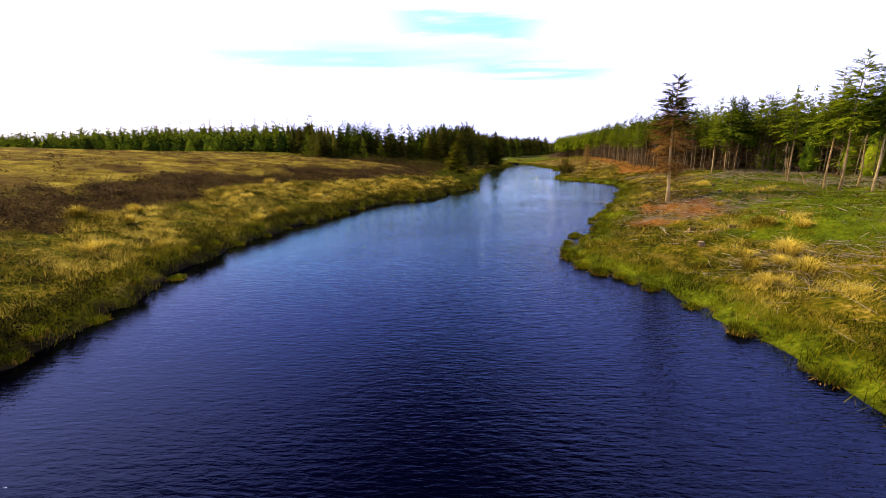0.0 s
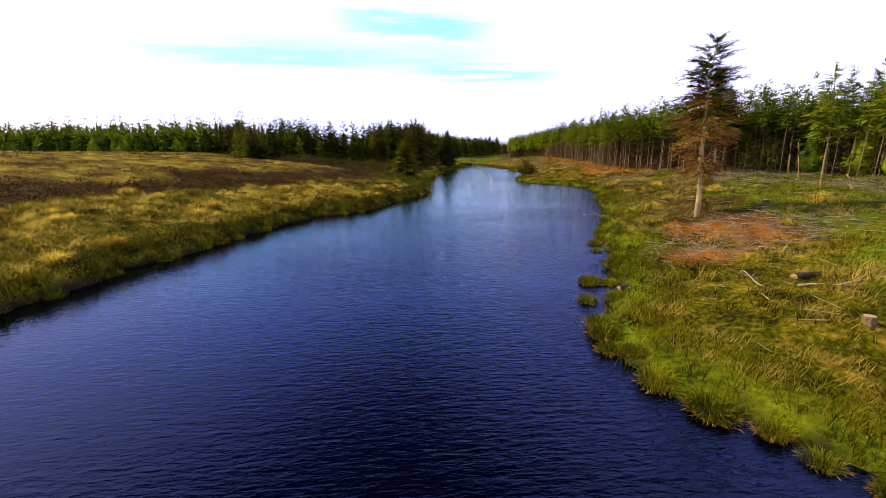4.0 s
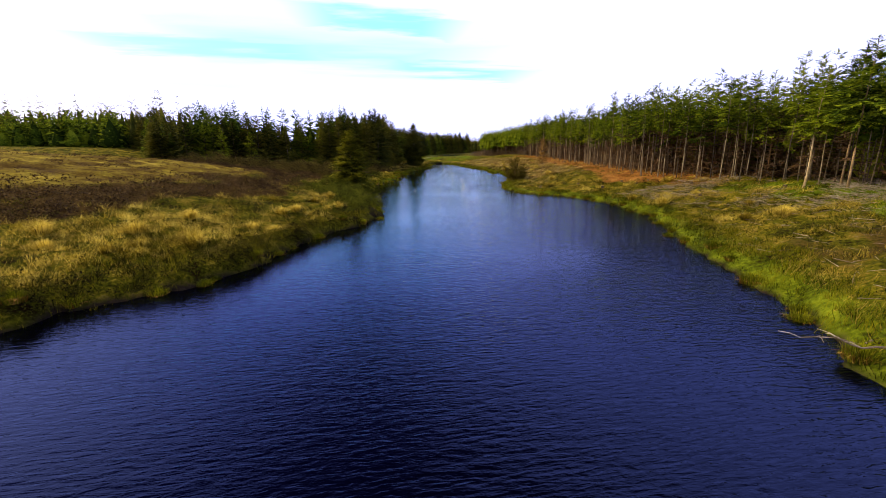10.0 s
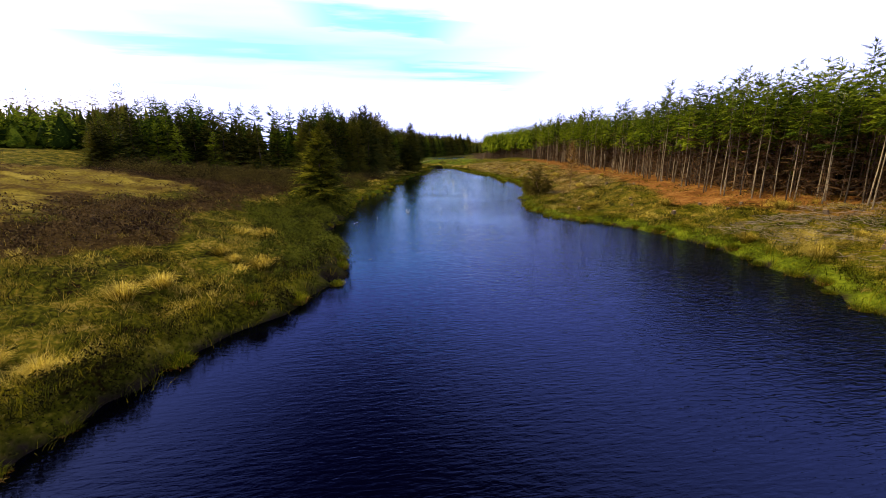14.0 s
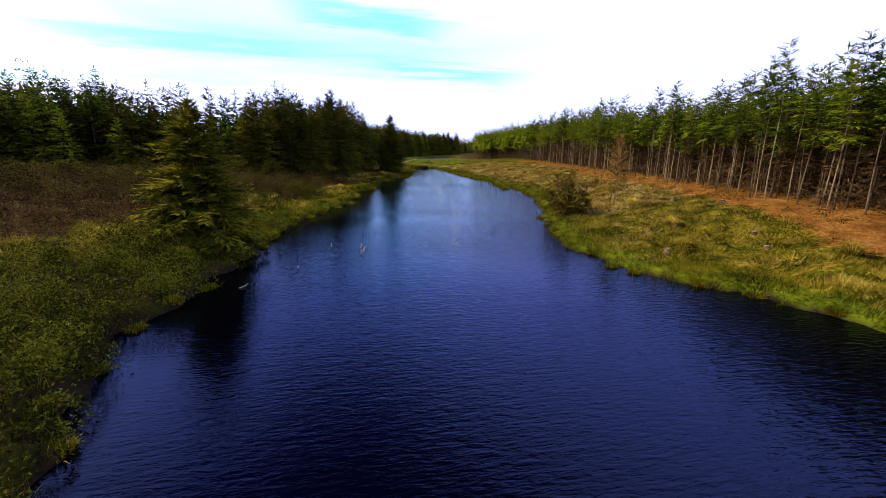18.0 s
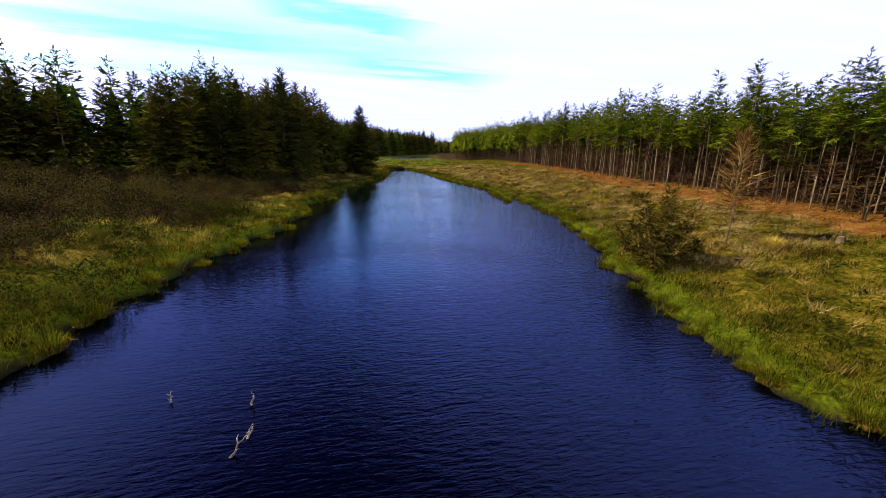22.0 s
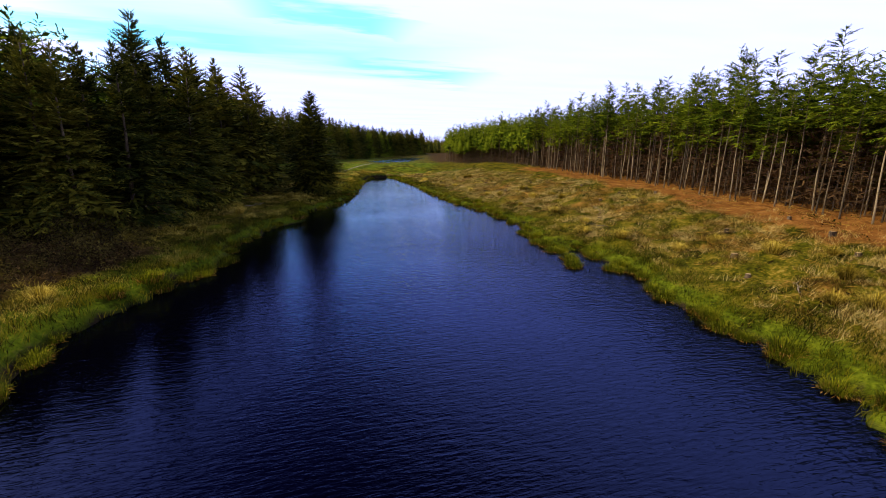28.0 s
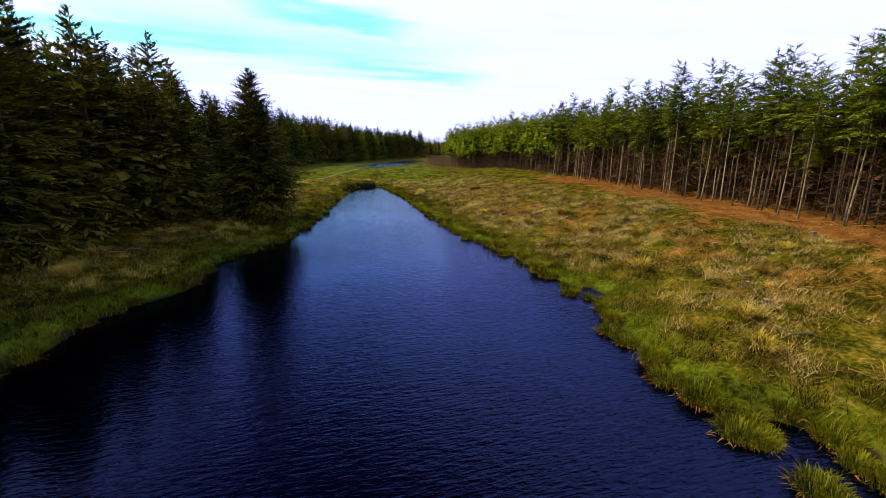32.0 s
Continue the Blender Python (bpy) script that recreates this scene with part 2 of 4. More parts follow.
M_bank = material("bank_heath_leaves", [(0.010, 0.008, 0.003), (0.034, 0.031, 0.005), (0.10, 0.088, 0.010)], 0.7, 0.9, 5, 0, 0.45, 0, 0.25, 0.03, "World")
M_under = material("undergrowth_leaves", [(0.014, 0.011, 0.004), (0.050, 0.036, 0.009), (0.125, 0.098, 0.018)], 0.6, 0.9, 5, 0, 0.45, 0, 0.2, 0.03, "World")

# ground: land cover blended by the plan's own masks
M_ground = bpy.data.materials.new("moorland_ground")
M_ground.use_nodes = True
gt = M_ground.node_tree
g_b = gt.nodes["Principled BSDF"]
g_b.inputs["Roughness"].default_value = 0.95
g_b.inputs["Specular IOR Level"].default_value = 0.02
g_geo = gt.nodes.new("ShaderNodeNewGeometry")


def gnoise(scale, detail=6.0):
    n = gt.nodes.new("ShaderNodeTexNoise")
    n.inputs["Scale"].default_value, n.inputs["Detail"].default_value = scale, detail
    gt.links.new(g_geo.outputs["Position"], n.inputs["Vector"])
    return n.outputs[0]


def gramp(value, stops, lo=0.32, hi=0.68):
    r = gt.nodes.new("ShaderNodeValToRGB")
    e = r.color_ramp.elements
    while len(e) < len(stops):
        e.new(0.5)
    for i, c in enumerate(stops):
        e[i].position, e[i].color = lo + (hi - lo) * i / (len(stops) - 1), (*c, 1)
    gt.links.new(value, r.inputs[0])
    return r.outputs[0]


g_mid, g_near = gnoise(0.9), gnoise(7.0)
g_sum = gt.nodes.new("ShaderNodeMix")
g_sum.inputs["Factor"].default_value = 0.45
gt.links.new(g_mid, g_sum.inputs["A"])
gt.links.new(g_near, g_sum.inputs["B"])
g_mixed = g_sum.outputs["Result"]
g_blend = gt.nodes.new("ShaderNodeMix")
g_blend.inputs["Factor"].default_value = 0.5
gt.links.new(gnoise(0.35), g_blend.inputs["A"])
gt.links.new(g_mixed, g_blend.inputs["B"])
g_patchy = g_blend.outputs["Result"]
covers = {
    "moor": gramp(g_patchy, [(0.034, 0.018, 0.005), (0.084, 0.053, 0.009), (0.17, 0.13, 0.015), (0.31, 0.24, 0.034)], 0.36, 0.64),
    "heather": gramp(g_mixed, [(0.014, 0.008, 0.003), (0.048, 0.028, 0.007), (0.095, 0.060, 0.016)]),
    "lush": gramp(g_mixed, [(0.026, 0.038, 0.003), (0.080, 0.115, 0.005), (0.18, 0.20, 0.010)]),
    "litter": gramp(g_mixed, [(0.080, 0.032, 0.008), (0.20, 0.082, 0.018), (0.36, 0.185, 0.05)]),
    "mud_and_shade": gramp(g_mixed, [(0.006, 0.005, 0.004), (0.018, 0.013, 0.008), (0.035, 0.025, 0.014)]),
}
g_colour = gramp(g_mixed, [(0.014, 0.008, 0.002), (0.034, 0.036, 0.002), (0.080, 0.076, 0.004), (0.17, 0.125, 0.012), (0.32, 0.23, 0.05)], 0.36, 0.66)
for cover, colour in covers.items():
    at = gt.nodes.new("ShaderNodeAttribute")
    at.attribute_name = cover
    edge = gt.nodes.new("ShaderNodeMath")
    edge.operation = "MULTIPLY_ADD"
    gt.links.new(g_mixed, edge.inputs[0])
    edge.inputs[1].default_value = 1.6
    edge2 = gt.nodes.new("ShaderNodeMath")
    edge2.operation = "SUBTRACT"
    gt.links.new(at.outputs["Fac"], edge2.inputs[0])
    edge2.inputs[1].default_value = 0.8
    gt.links.new(edge2.outputs[0], edge.inputs[2])
    mr = gt.nodes.new("ShaderNodeMapRange")
    gt.links.new(edge.outputs[0], mr.inputs["Value"])
    mr.inputs["From Min"].default_value, mr.inputs["From Max"].default_value = 0.25, 0.75
    mx = gt.nodes.new("ShaderNodeMix")
    mx.data_type = "RGBA"
    gt.links.new(mr.outputs[0], mx.inputs["Factor"])
    gt.links.new(g_colour, mx.inputs["A"])
    gt.links.new(colour, mx.inputs["B"])
    g_colour = mx.outputs["Result"]
gt.links.new(g_colour, g_b.inputs["Base Color"])
g_bump = gt.nodes.new("ShaderNodeBump")
g_bump.inputs["Strength"].default_value, g_bump.inputs["Distance"].default_value = 1.0, 0.25
gt.links.new(g_mixed, g_bump.inputs["Height"])
gt.links.new(g_bump.outputs[0], g_b.inputs["Normal"])

# water: dark peaty body under a rippled surface
M_water = bpy.data.materials.new("rippled_peat_water")
M_water.use_nodes = True
ht = M_water.node_tree
h_b = ht.nodes["Principled BSDF"]
h_b.inputs["Base Color"].default_value = (0.0004, 0.0004, 0.0018, 1)
h_b.inputs["Roughness"].default_value = 0.5
h_b.inputs["Specular IOR Level"].default_value = 0.0
h_geo = ht.nodes.new("ShaderNodeNewGeometry")


def ripple(scale, angle, stretch, detail=3.0, distort=0.4):
    mp = ht.nodes.new("ShaderNodeMapping")
    mp.inputs["Rotation"].default_value = (0, 0, radians(angle))
    mp.inputs["Scale"].default_value = (1.0 / stretch, 1.0, 1.0)
    ht.links.new(h_geo.outputs["Position"], mp.inputs[0])
    n = ht.nodes.new("ShaderNodeTexNoise")
    n.inputs["Scale"].default_value, n.inputs["Detail"].default_value, n.inputs["Distortion"].default_value = scale, detail, distort
    ht.links.new(mp.outputs[0], n.inputs["Vector"])
    return n.outputs[0]


h_a, h_c = ripple(10.5, 7, 3.6, 3.0, 0.4), ripple(4.0, -8, 3.2, 2.0, 0.4)
h_gust = ripple(0.09, 20, 1.5, 2.0)
h_sum = ht.nodes.new("ShaderNodeMath")
h_sum.operation = "MULTIPLY_ADD"
ht.links.new(h_c, h_sum.inputs[0])
h_sum.inputs[1].default_value = 0.8
ht.links.new(h_a, h_sum.inputs[2])
h_amp = ht.nodes.new("ShaderNodeMapRange")
ht.links.new(h_gust, h_amp.inputs["Value"])
h_amp.inputs["From Min"].default_value, h_amp.inputs["From Max"].default_value = 0.3, 0.7
h_amp.inputs["To Min"].default_value, h_amp.inputs["To Max"].default_value = 0.45, 1.0
h_bump = ht.nodes.new("ShaderNodeBump")
# the wind reaches the open east side more than the lee of the west bank
h_wind, h_str = ht.nodes.new("ShaderNodeAttribute"), ht.nodes.new("ShaderNodeMath")
h_wind.attribute_name, h_str.operation = "wind", "MULTIPLY"
ht.links.new(h_amp.outputs[0], h_str.inputs[0])
ht.links.new(h_wind.outputs["Fac"], h_str.inputs[1])
ht.links.new(h_str.outputs[0], h_bump.inputs["Strength"])
h_bump.inputs["Distance"].default_value = 0.027
ht.links.new(h_sum.outputs[0], h_bump.inputs["Height"])
# blue-tinged mirror over the dark body, by the angle of view
h_gl, h_fr, h_mx = ht.nodes.new("ShaderNodeBsdfGlossy"), ht.nodes.new("ShaderNodeFresnel"), ht.nodes.new("ShaderNodeMixShader")
h_gl.inputs["Roughness"].default_value = 0.0
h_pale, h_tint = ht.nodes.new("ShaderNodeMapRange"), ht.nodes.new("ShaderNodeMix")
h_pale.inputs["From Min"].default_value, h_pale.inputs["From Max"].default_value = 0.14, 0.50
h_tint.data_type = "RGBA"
# blue of the reflected sky put into the gloss colour, paler at flat angles
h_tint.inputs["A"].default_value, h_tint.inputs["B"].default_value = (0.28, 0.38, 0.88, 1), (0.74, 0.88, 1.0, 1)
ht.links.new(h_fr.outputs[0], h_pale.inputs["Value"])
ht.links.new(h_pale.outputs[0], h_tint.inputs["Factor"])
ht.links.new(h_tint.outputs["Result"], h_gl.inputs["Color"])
h_fr.inputs["IOR"].default_value = 1.333
ht.links.new(h_bump.outputs[0], h_gl.inputs["Normal"])
ht.links.new(h_bump.outputs[0], h_fr.inputs["Normal"])
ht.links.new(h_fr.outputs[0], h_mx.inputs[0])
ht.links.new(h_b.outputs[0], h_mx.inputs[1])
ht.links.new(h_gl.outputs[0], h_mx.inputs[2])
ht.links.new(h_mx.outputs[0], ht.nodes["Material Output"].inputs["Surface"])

# ---- plan of the valley ----
LEFT = np.array([(-9, -80), (-9.5, -20), (-10, 0), (-10.6, 9), (-10.8, 14), (-11.4, 16.5), (-12.1, 19), (-12.1, 24), (-11.7, 27), (-11.3, 31), (-9.4, 36.8), (-8.4, 41.5),
                 (-6.5, 47), (-3.4, 48.4), (-1.6, 52.5), (-0.4, 56.3), (1.0, 59.5), (2.4, 61.2), (3.9, 65.5), (3.9, 68.7), (2.6, 72), (1.7, 76.5), (2.2, 80), (2.7, 84.5), (3.1, 92.5),
                 (4.0, 98), (5.4, 103.5), (6.9, 107), (6.5, 109), (8.0, 113), (7.4, 119), (9.1, 124), (10.5, 127), (10.0, 131), (11.4, 137), (14.2, 142), (13.4, 145.5), (17.6, 153),
                 (20, 166), (21.9, 181), (24, 193), (26.3, 199)], float)
RIGHT = np.array([(10, -80), (9.5, -20), (8.8, 0), (9.1, 8), (9.4, 10.5), (8.9, 13), (8.7, 16), (7.9, 17), (6.8, 18.6), (6.5, 20.8), (6.7, 22.3), (7.4, 23.6), (8.2, 25.0), (9.0, 26.2), (9.6, 27.4), (10.1, 29.3), (10.6, 29.8), (11.4, 30.1), (11.9, 30.6), (11.8, 31.1), (11.2, 31.5),
                  (11.5, 32.4), (12.0, 33.6), (12.8, 35.0), (14.6, 39.0), (16.3, 42.2), (18.2, 47), (20.0, 52.0), (22.0, 56), (23.8, 60.3), (25.1, 66), (24.9, 71), (23.3, 76.3), (21.3, 79.5), (20.7, 81.2), (20.4, 84), (20.5, 87), (21.5, 90), (22.2, 92.4),
                  (22.9, 94.4), (23.4, 96.8), (24.9, 99.2), (26.4, 102.8), (27.7, 107.5), (28.9, 110.2), (29.5, 112), (29.2, 114.6), (30.1, 118.5), (31.4, 121.8), (31.4, 124.5), (31.0, 126.4), (29.8, 127.4),
                  (29.7, 128.4), (30.4, 131.6), (31.6, 134), (32.6, 136), (31.3, 138.8), (31.8, 143.5), (30.8, 149.5), (30.7, 160), (31.2, 178), (31.0, 192), (29.5, 200)], float)
CHANNEL = np.vstack([LEFT, RIGHT[::-1]])
POND = np.array([(27, 238), (34, 232), (44, 250), (55, 284), (67, 322), (60, 328), (46, 292), (34, 260)], float)


def dist_to(px, py, line, closed=False):
    best = np.full(px.shape, 1e9)
    ends = np.roll(line, -1, 0) if closed else line[1:]
    for (ax, ay), (bx, by) in zip(line, ends):
        dx, dy = bx - ax, by - ay
        t = np.clip(((px - ax) * dx + (py - ay) * dy) / (dx * dx + dy * dy + 1e-9), 0, 1)
        np.minimum(best, np.hypot(px - ax - t * dx, py - ay - t * dy), out=best)
    return best


def inside(px, py, poly):
    c = np.zeros(px.shape, bool)
    for (ax, ay), (bx, by) in zip(poly, np.roll(poly, -1, 0)):
        if ay == by:
            continue
        c ^= ((ay > py) != (by > py)) & (px < (bx - ax) * (py - ay) / (by - ay) + ax)
    return c


def wave(px, py, f, s=0.0):
    """A cheap smooth wobble over the plan, about -1 to 1."""
    return (np.sin(px * f + 1.7 * np.sin(py * f * 0.83 + s) + s) + np.sin(py * f * 1.13 + 1.3 * np.sin(px * f * 0.71 + 2 * s) + 2.1 * s)) / 2


def smooth(v, a, b):
    t = np.clip((v - a) / (b - a), 0, 1)
    return t * t * (3 - 2 * t)


MARSH = np.array([(23, 193), (32, 193), (42, 225), (48, 250), (58, 284), (72, 322), (60, 336), (42, 296), (28, 262), (20, 236), (17, 212), (18, 202)], float)


def shore(px, py):
    """Metres from the water's edge: positive on land."""
    px, py = np.asarray(px, float), np.asarray(py, float)
    d = np.where(inside(px, py, CHANNEL), -1.0, 1.0) * np.minimum(dist_to(px, py, CHANNEL, True), 400)
    return d + 0.22 * wave(px, py, 2.3) + 0.12 * wave(px, py, 5.1, 1.0) + (0.25 * wave(px, py, 0.9, 2.0) + 0.38 * wave(px, py, 1.7, 4.0) * smooth(py, 92, 104) * smooth(px, 18, 22)) * (np.abs(d) < 6)


def west(px, py):
    return px < np.interp(py, LEFT[:, 1], LEFT[:, 0]) + 3.0


def height(px, py, d=None):
    px, py = np.asarray(px, float), np.asarray(py, float)
    if d is None:
        d = shore(px, py)
    e = np.where(inside(px, py, MARSH), 0.0, dist_to(px, py, MARSH, True))
    dd = np.maximum(np.minimum(d, e), 0)
    lip = np.where(west(px, py), np.interp(py, (55, 70, 186, 190), (0.70, 0.50, 0.50, 0.9)) * smooth(d, -0.05, 0.5), 0.30 * smooth(d, -0.05, 0.8))
    amp = np.interp(py, (-100, 60, 90, 118, 150, 240, 300), (6.8, 6.8, 6.0, 2.6, 1.6, 4.5, 5.5))
    amp = amp + (np.maximum(amp, 6.4) - amp) * smooth(dd, 40, 75)
    hill = amp * (1 - np.exp(-np.maximum(dd - 1.5, 0) / 25.0))
    hill *= 1 - 0.5 * smooth(dd, 90, 260)
    rise = np.interp(py, (-100, 110, 160, 215, 300), (1.95, 1.95, 2.5, 3.1, 3.0)) 
    steep = np.interp(py, (26, 31, 45, 56, 66, 74, 82, 92, 105, 130), (0, 1, 0.7, 0.25, 0.6, 0.4, 0.0, 0.35, 0.3, 0.2))
    da = dd / np.interp(py, (135, 175), (1.0, 1.7))
    rise = rise * ((1 - steep) * smooth(da, 0.8, 13.5) + steep * (1 - np.exp(-da / 4.2)))
    land = lip + np.where(west(px, py), hill, rise)
    land = np.maximum(land, 2.5 * smooth(py, 204, 220))
    land = np.where(inside(px, py, POND), 2.0, land)
    far = 6.0 * smooth(np.hypot(px - 20, py - 60), 260, 800)
    rough = (0.13 * wave(px, py, 1.1, 0.4) + 0.10 * wave(px, py, 2.9, 1.4) + 0.07 * wave(px, py, 4.3, 2.4)) * smooth(dd, 0.4, 2.5)
    bed = -0.9 * smooth(-d, 0.0, 1.6) - 0.05
    return np.where(d > 0, land + rough + far + 0.02, bed)


def grow(a, b, step, ends):
    inner = list(np.arange(a, b + 1e-6, step))
    lo, hi, s = [], [], step
    x = a
    while x > ends[0]:
        s *= 1.25
        x -= s
        lo.append(x)
    x, s = b, step
    while x < ends[1]:
        s *= 1.25
        x += s
        hi.append(x)
    return np.array(lo[::-1] + inner + hi)


def mesh_from(name, verts, faces, mat, smooth_shade=False):
    me = bpy.data.meshes.new(name)
    faces = np.asarray(faces, np.int32)
    verts = np.asarray(verts, np.float32)
    me.vertices.add(len(verts))
    me.vertices.foreach_set("co", verts.ravel())
    me.loops.add(faces.size)
    me.loops.foreach_set("vertex_index", faces.ravel())
    me.polygons.add(len(faces))
    me.polygons.foreach_set("loop_start", np.arange(0, faces.size, faces.shape[1], dtype=np.int32))
    me.update(calc_edges=True)
    me.materials.append(mat)
    if smooth_shade:
        me.polygons.foreach_set("use_smooth", np.ones(len(faces), bool))
    return me


gx, gy = grow(-24, 46, 0.5, (-3500, 3500)), grow(-4, 205, 0.55, (-600, 4000))
GX, GY = np.meshgrid(gx, gy)
fx, fy = GX.ravel(), GY.ravel()
fd = shore(fx, fy)
fz = height(fx, fy, fd)
nx, ny = len(gx), len(gy)
ix = (np.arange(ny - 1)[:, None] * nx + np.arange(nx - 1)[None, :]).ravel()
me = mesh_from("ground", np.stack([fx, fy, fz], 1), np.stack([ix, ix + 1, ix + nx + 1, ix + nx], 1), M_ground, True)
fw = west(fx, fy)


def scrub_zone(px, py, d, w):
    """Bog myrtle along the west bank."""
    return np.where(w, smooth(py + 2 * wave(px, py, 0.5), 60, 66) * (1 - smooth(py, 82, 87)) * (1 - smooth(d + 0.8 * wave(px, py, 0.9), np.interp(py, (60, 68, 74), (1.2, 2.0, 3.5)), np.interp(py, (60, 68, 74), (2.4, 4.0, 6.0)))), 0)


def masks(px, py, d, w):
    wob = 1.6 * wave(px, py, 0.35, 0.7) + 0.7 * wave(px, py, 1.3, 2.2)
    moor = np.where(w, smooth(d + wob, 11, 15) * smooth(125 - py, 0, 12), 0)
    band = np.interp(py, (-50, 20, 45, 70, 90, 100), (5.5, 6.5, 8.5, 6.5, 5.0, 3.4))
    heather = np.where(w, smooth(d + wob, band, band + 1.5) * (1 - smooth(d + wob * 1.5, band + 4 + 14 * smooth(py, 85, 95), band + 8 + 18 * smooth(py, 85, 95))) * smooth(135 - py, 0, 6), 0)
    lush = np.where(w, np.interp(py, (55, 66, 90, 98), (0.2, 0.35, 0.5, 0.8)) * (1 - smooth(d, 0.8 + smooth(py, 88, 96), 2.6 + 1.2 * smooth(py, 88, 96))), np.maximum(0.6 * (1 - smooth(d, 0.8, 2.4)), smooth(d + wob, 6, 9) * (1 - smooth(py + wob * 2, 60, 74)) * 0.9))
    lush = np.maximum(lush, smooth(py, 176, 196) * (1 - smooth(px, 42, 54)) * (0.35 + 0.45 * smooth(wave(px, py, 0.33, 0.8) + 0.5 * wave(px, py, 0.9, 2.1), -0.4, 0.4)))
    heather = np.maximum(heather, smooth(py, 232, 250) * smooth(px - 0.22 * py, -8, 2))
    heather = np.maximum(heather, np.where(w, 0, 0.75 * smooth(py, 28, 32) * (1 - smooth(py, 44, 54)) * smooth(d, 1.6, 3.0) * (1 - smooth(d, 8, 12)) * (0.35 + 0.65 * smooth(wave(px, py, 0.7, 1.3) + 0.5 * wave(px, py, 1.9, 0.7), -0.6, 0.3))))
    front = np.interp(py, FOREST[:, 1], FOREST[:, 0]) - px
    litter = np.where(w, 0, smooth(np.interp(py, (60, 75, 85, 95, 115, 140), (3.6, 5.4, 5.2, 4.8, 6.4, 6.0)) - front + 0.6 * wob, 0, 3.0) * smooth(py + wob, 62, 76) * (1 - smooth(py, 172, 190)))
    heap = 1 - smooth(np.hypot((px - 15.5) / 6.5, (py - 28.8) / 2.6) + 0.25 * wob, 0.5, 1.25)
    litter = np.maximum(litter, np.where(w, 0, heap * (0.35 + 0.6 * smooth(wave(px, py, 1.1, 0.5) + 0.6 * wave(px, py, 2.7, 1.5), -0.7, 0.3)) * smooth(d, 1.2, 2.6)))
    litter = np.maximum(litter, np.where(w, 0, 0.45 * smooth(wave(px, py, 0.62, 1.9) + 0.5 * wave(px, py, 1.9, 0.3), 0.0, 0.5) * smooth(d, 3.0, 5.0) * smooth(py, 84, 100) * (1 - smooth(py, 172, 190))))
    # mud along the shore; under the bog myrtle, shade painted as dark ground
    mud_and_shade = np.maximum(1 - smooth(d, -0.05, 0.22 + 0.7 * smooth(py, 187, 190) * w), 0.6 * scrub_zone(px, py, d, w))
    return {"moor": moor, "heather": heather, "lush": lush, "litter": litter, "mud_and_shade": mud_and_shade}


FOREST = np.array([(40, -60), (40, 30), (41, 52), (37.5, 62), (35.2, 70.5), (33.9, 77), (34.4, 82.5), (36.5, 89.5), (39.2, 96), (41, 102.5), (44.5, 112.5), (46.8, 128.5),
                   (48.5, 134), (51, 144), (53.5, 159), (56, 176), (57, 200), (56, 214), (53, 226), (57, 250)], float)
WOOD = np.array([(-70, 178), (-52, 152), (-42, 128), (-37, 120), (-25, 121.5), (-12, 127), (-1.5, 128), (3.0, 132), (5.0, 140), (6.5, 148), (9.5, 156), (7, 166), (2, 180), (1, 200), (6, 222), (12, 240), (19, 262), (30, 290), (42, 318), (52, 340), (64, 358), (80, 384)], float)
for key, values in masks(fx, fy, fd, fw).items():
    me.attributes.new(key, "FLOAT", "POINT").data.foreach_set("value", values.astype(np.float32))
ground = tagged(new("ground", me), "rough grass and heather moorland falling to the water", "ground", kind="structure")

ax, ay = np.arange(-40, 61, 2.0), np.arange(-90, 213, 2.0)
AX, AY = (q.ravel() for q in np.meshgrid(ax, ay))
iw = (np.arange(len(ay) - 1)[:, None] * len(ax) + np.arange(len(ax) - 1)[None, :]).ravel()
me = mesh_from("water", np.stack([AX, AY, 0 * AX], 1), np.stack([iw, iw + 1, iw + len(ax) + 1, iw + len(ax)], 1), M_water)
gust = np.interp(AX - np.interp(AY, LEFT[:, 1], LEFT[:, 0]), (0, 4, 9, 16, 24), (0.35, 0.55, 0.85, 1.2, 1.7))
me.attributes.new("wind", "FLOAT", "POINT").data.foreach_set("value", gust.astype(np.float32))
me_pond = mesh_from("upper_pond", [(x, y, 2.42) for x, y in POND], [tuple(range(len(POND)))], M_water)
me_pond.attributes.new("wind", "FLOAT", "POINT").data.foreach_set("value", np.full(len(POND), 1.2, np.float32))
pond = tagged(new("upper_pond", me_pond), "bright narrow water of the upper pond", "water", kind="structure")
water = tagged(new("water", me), "dark blue wind-rippled water of a long narrow pond", "water", kind="structure")

# ---- plant and wood builders ----
rng = np.random.default_rng(7)


def part(name, me_or_bm, mat, parent, label=""):
    if isinstance(me_or_bm, bmesh.types.BMesh):
        me = bpy.data.meshes.new(name)
        me_or_bm.to_mesh(me)
        me_or_bm.free()
        me.materials.append(mat)
    else:
        me = me_or_bm
    ob = new(name, me)
    ob.parent = parent
    return tagged(ob, label)


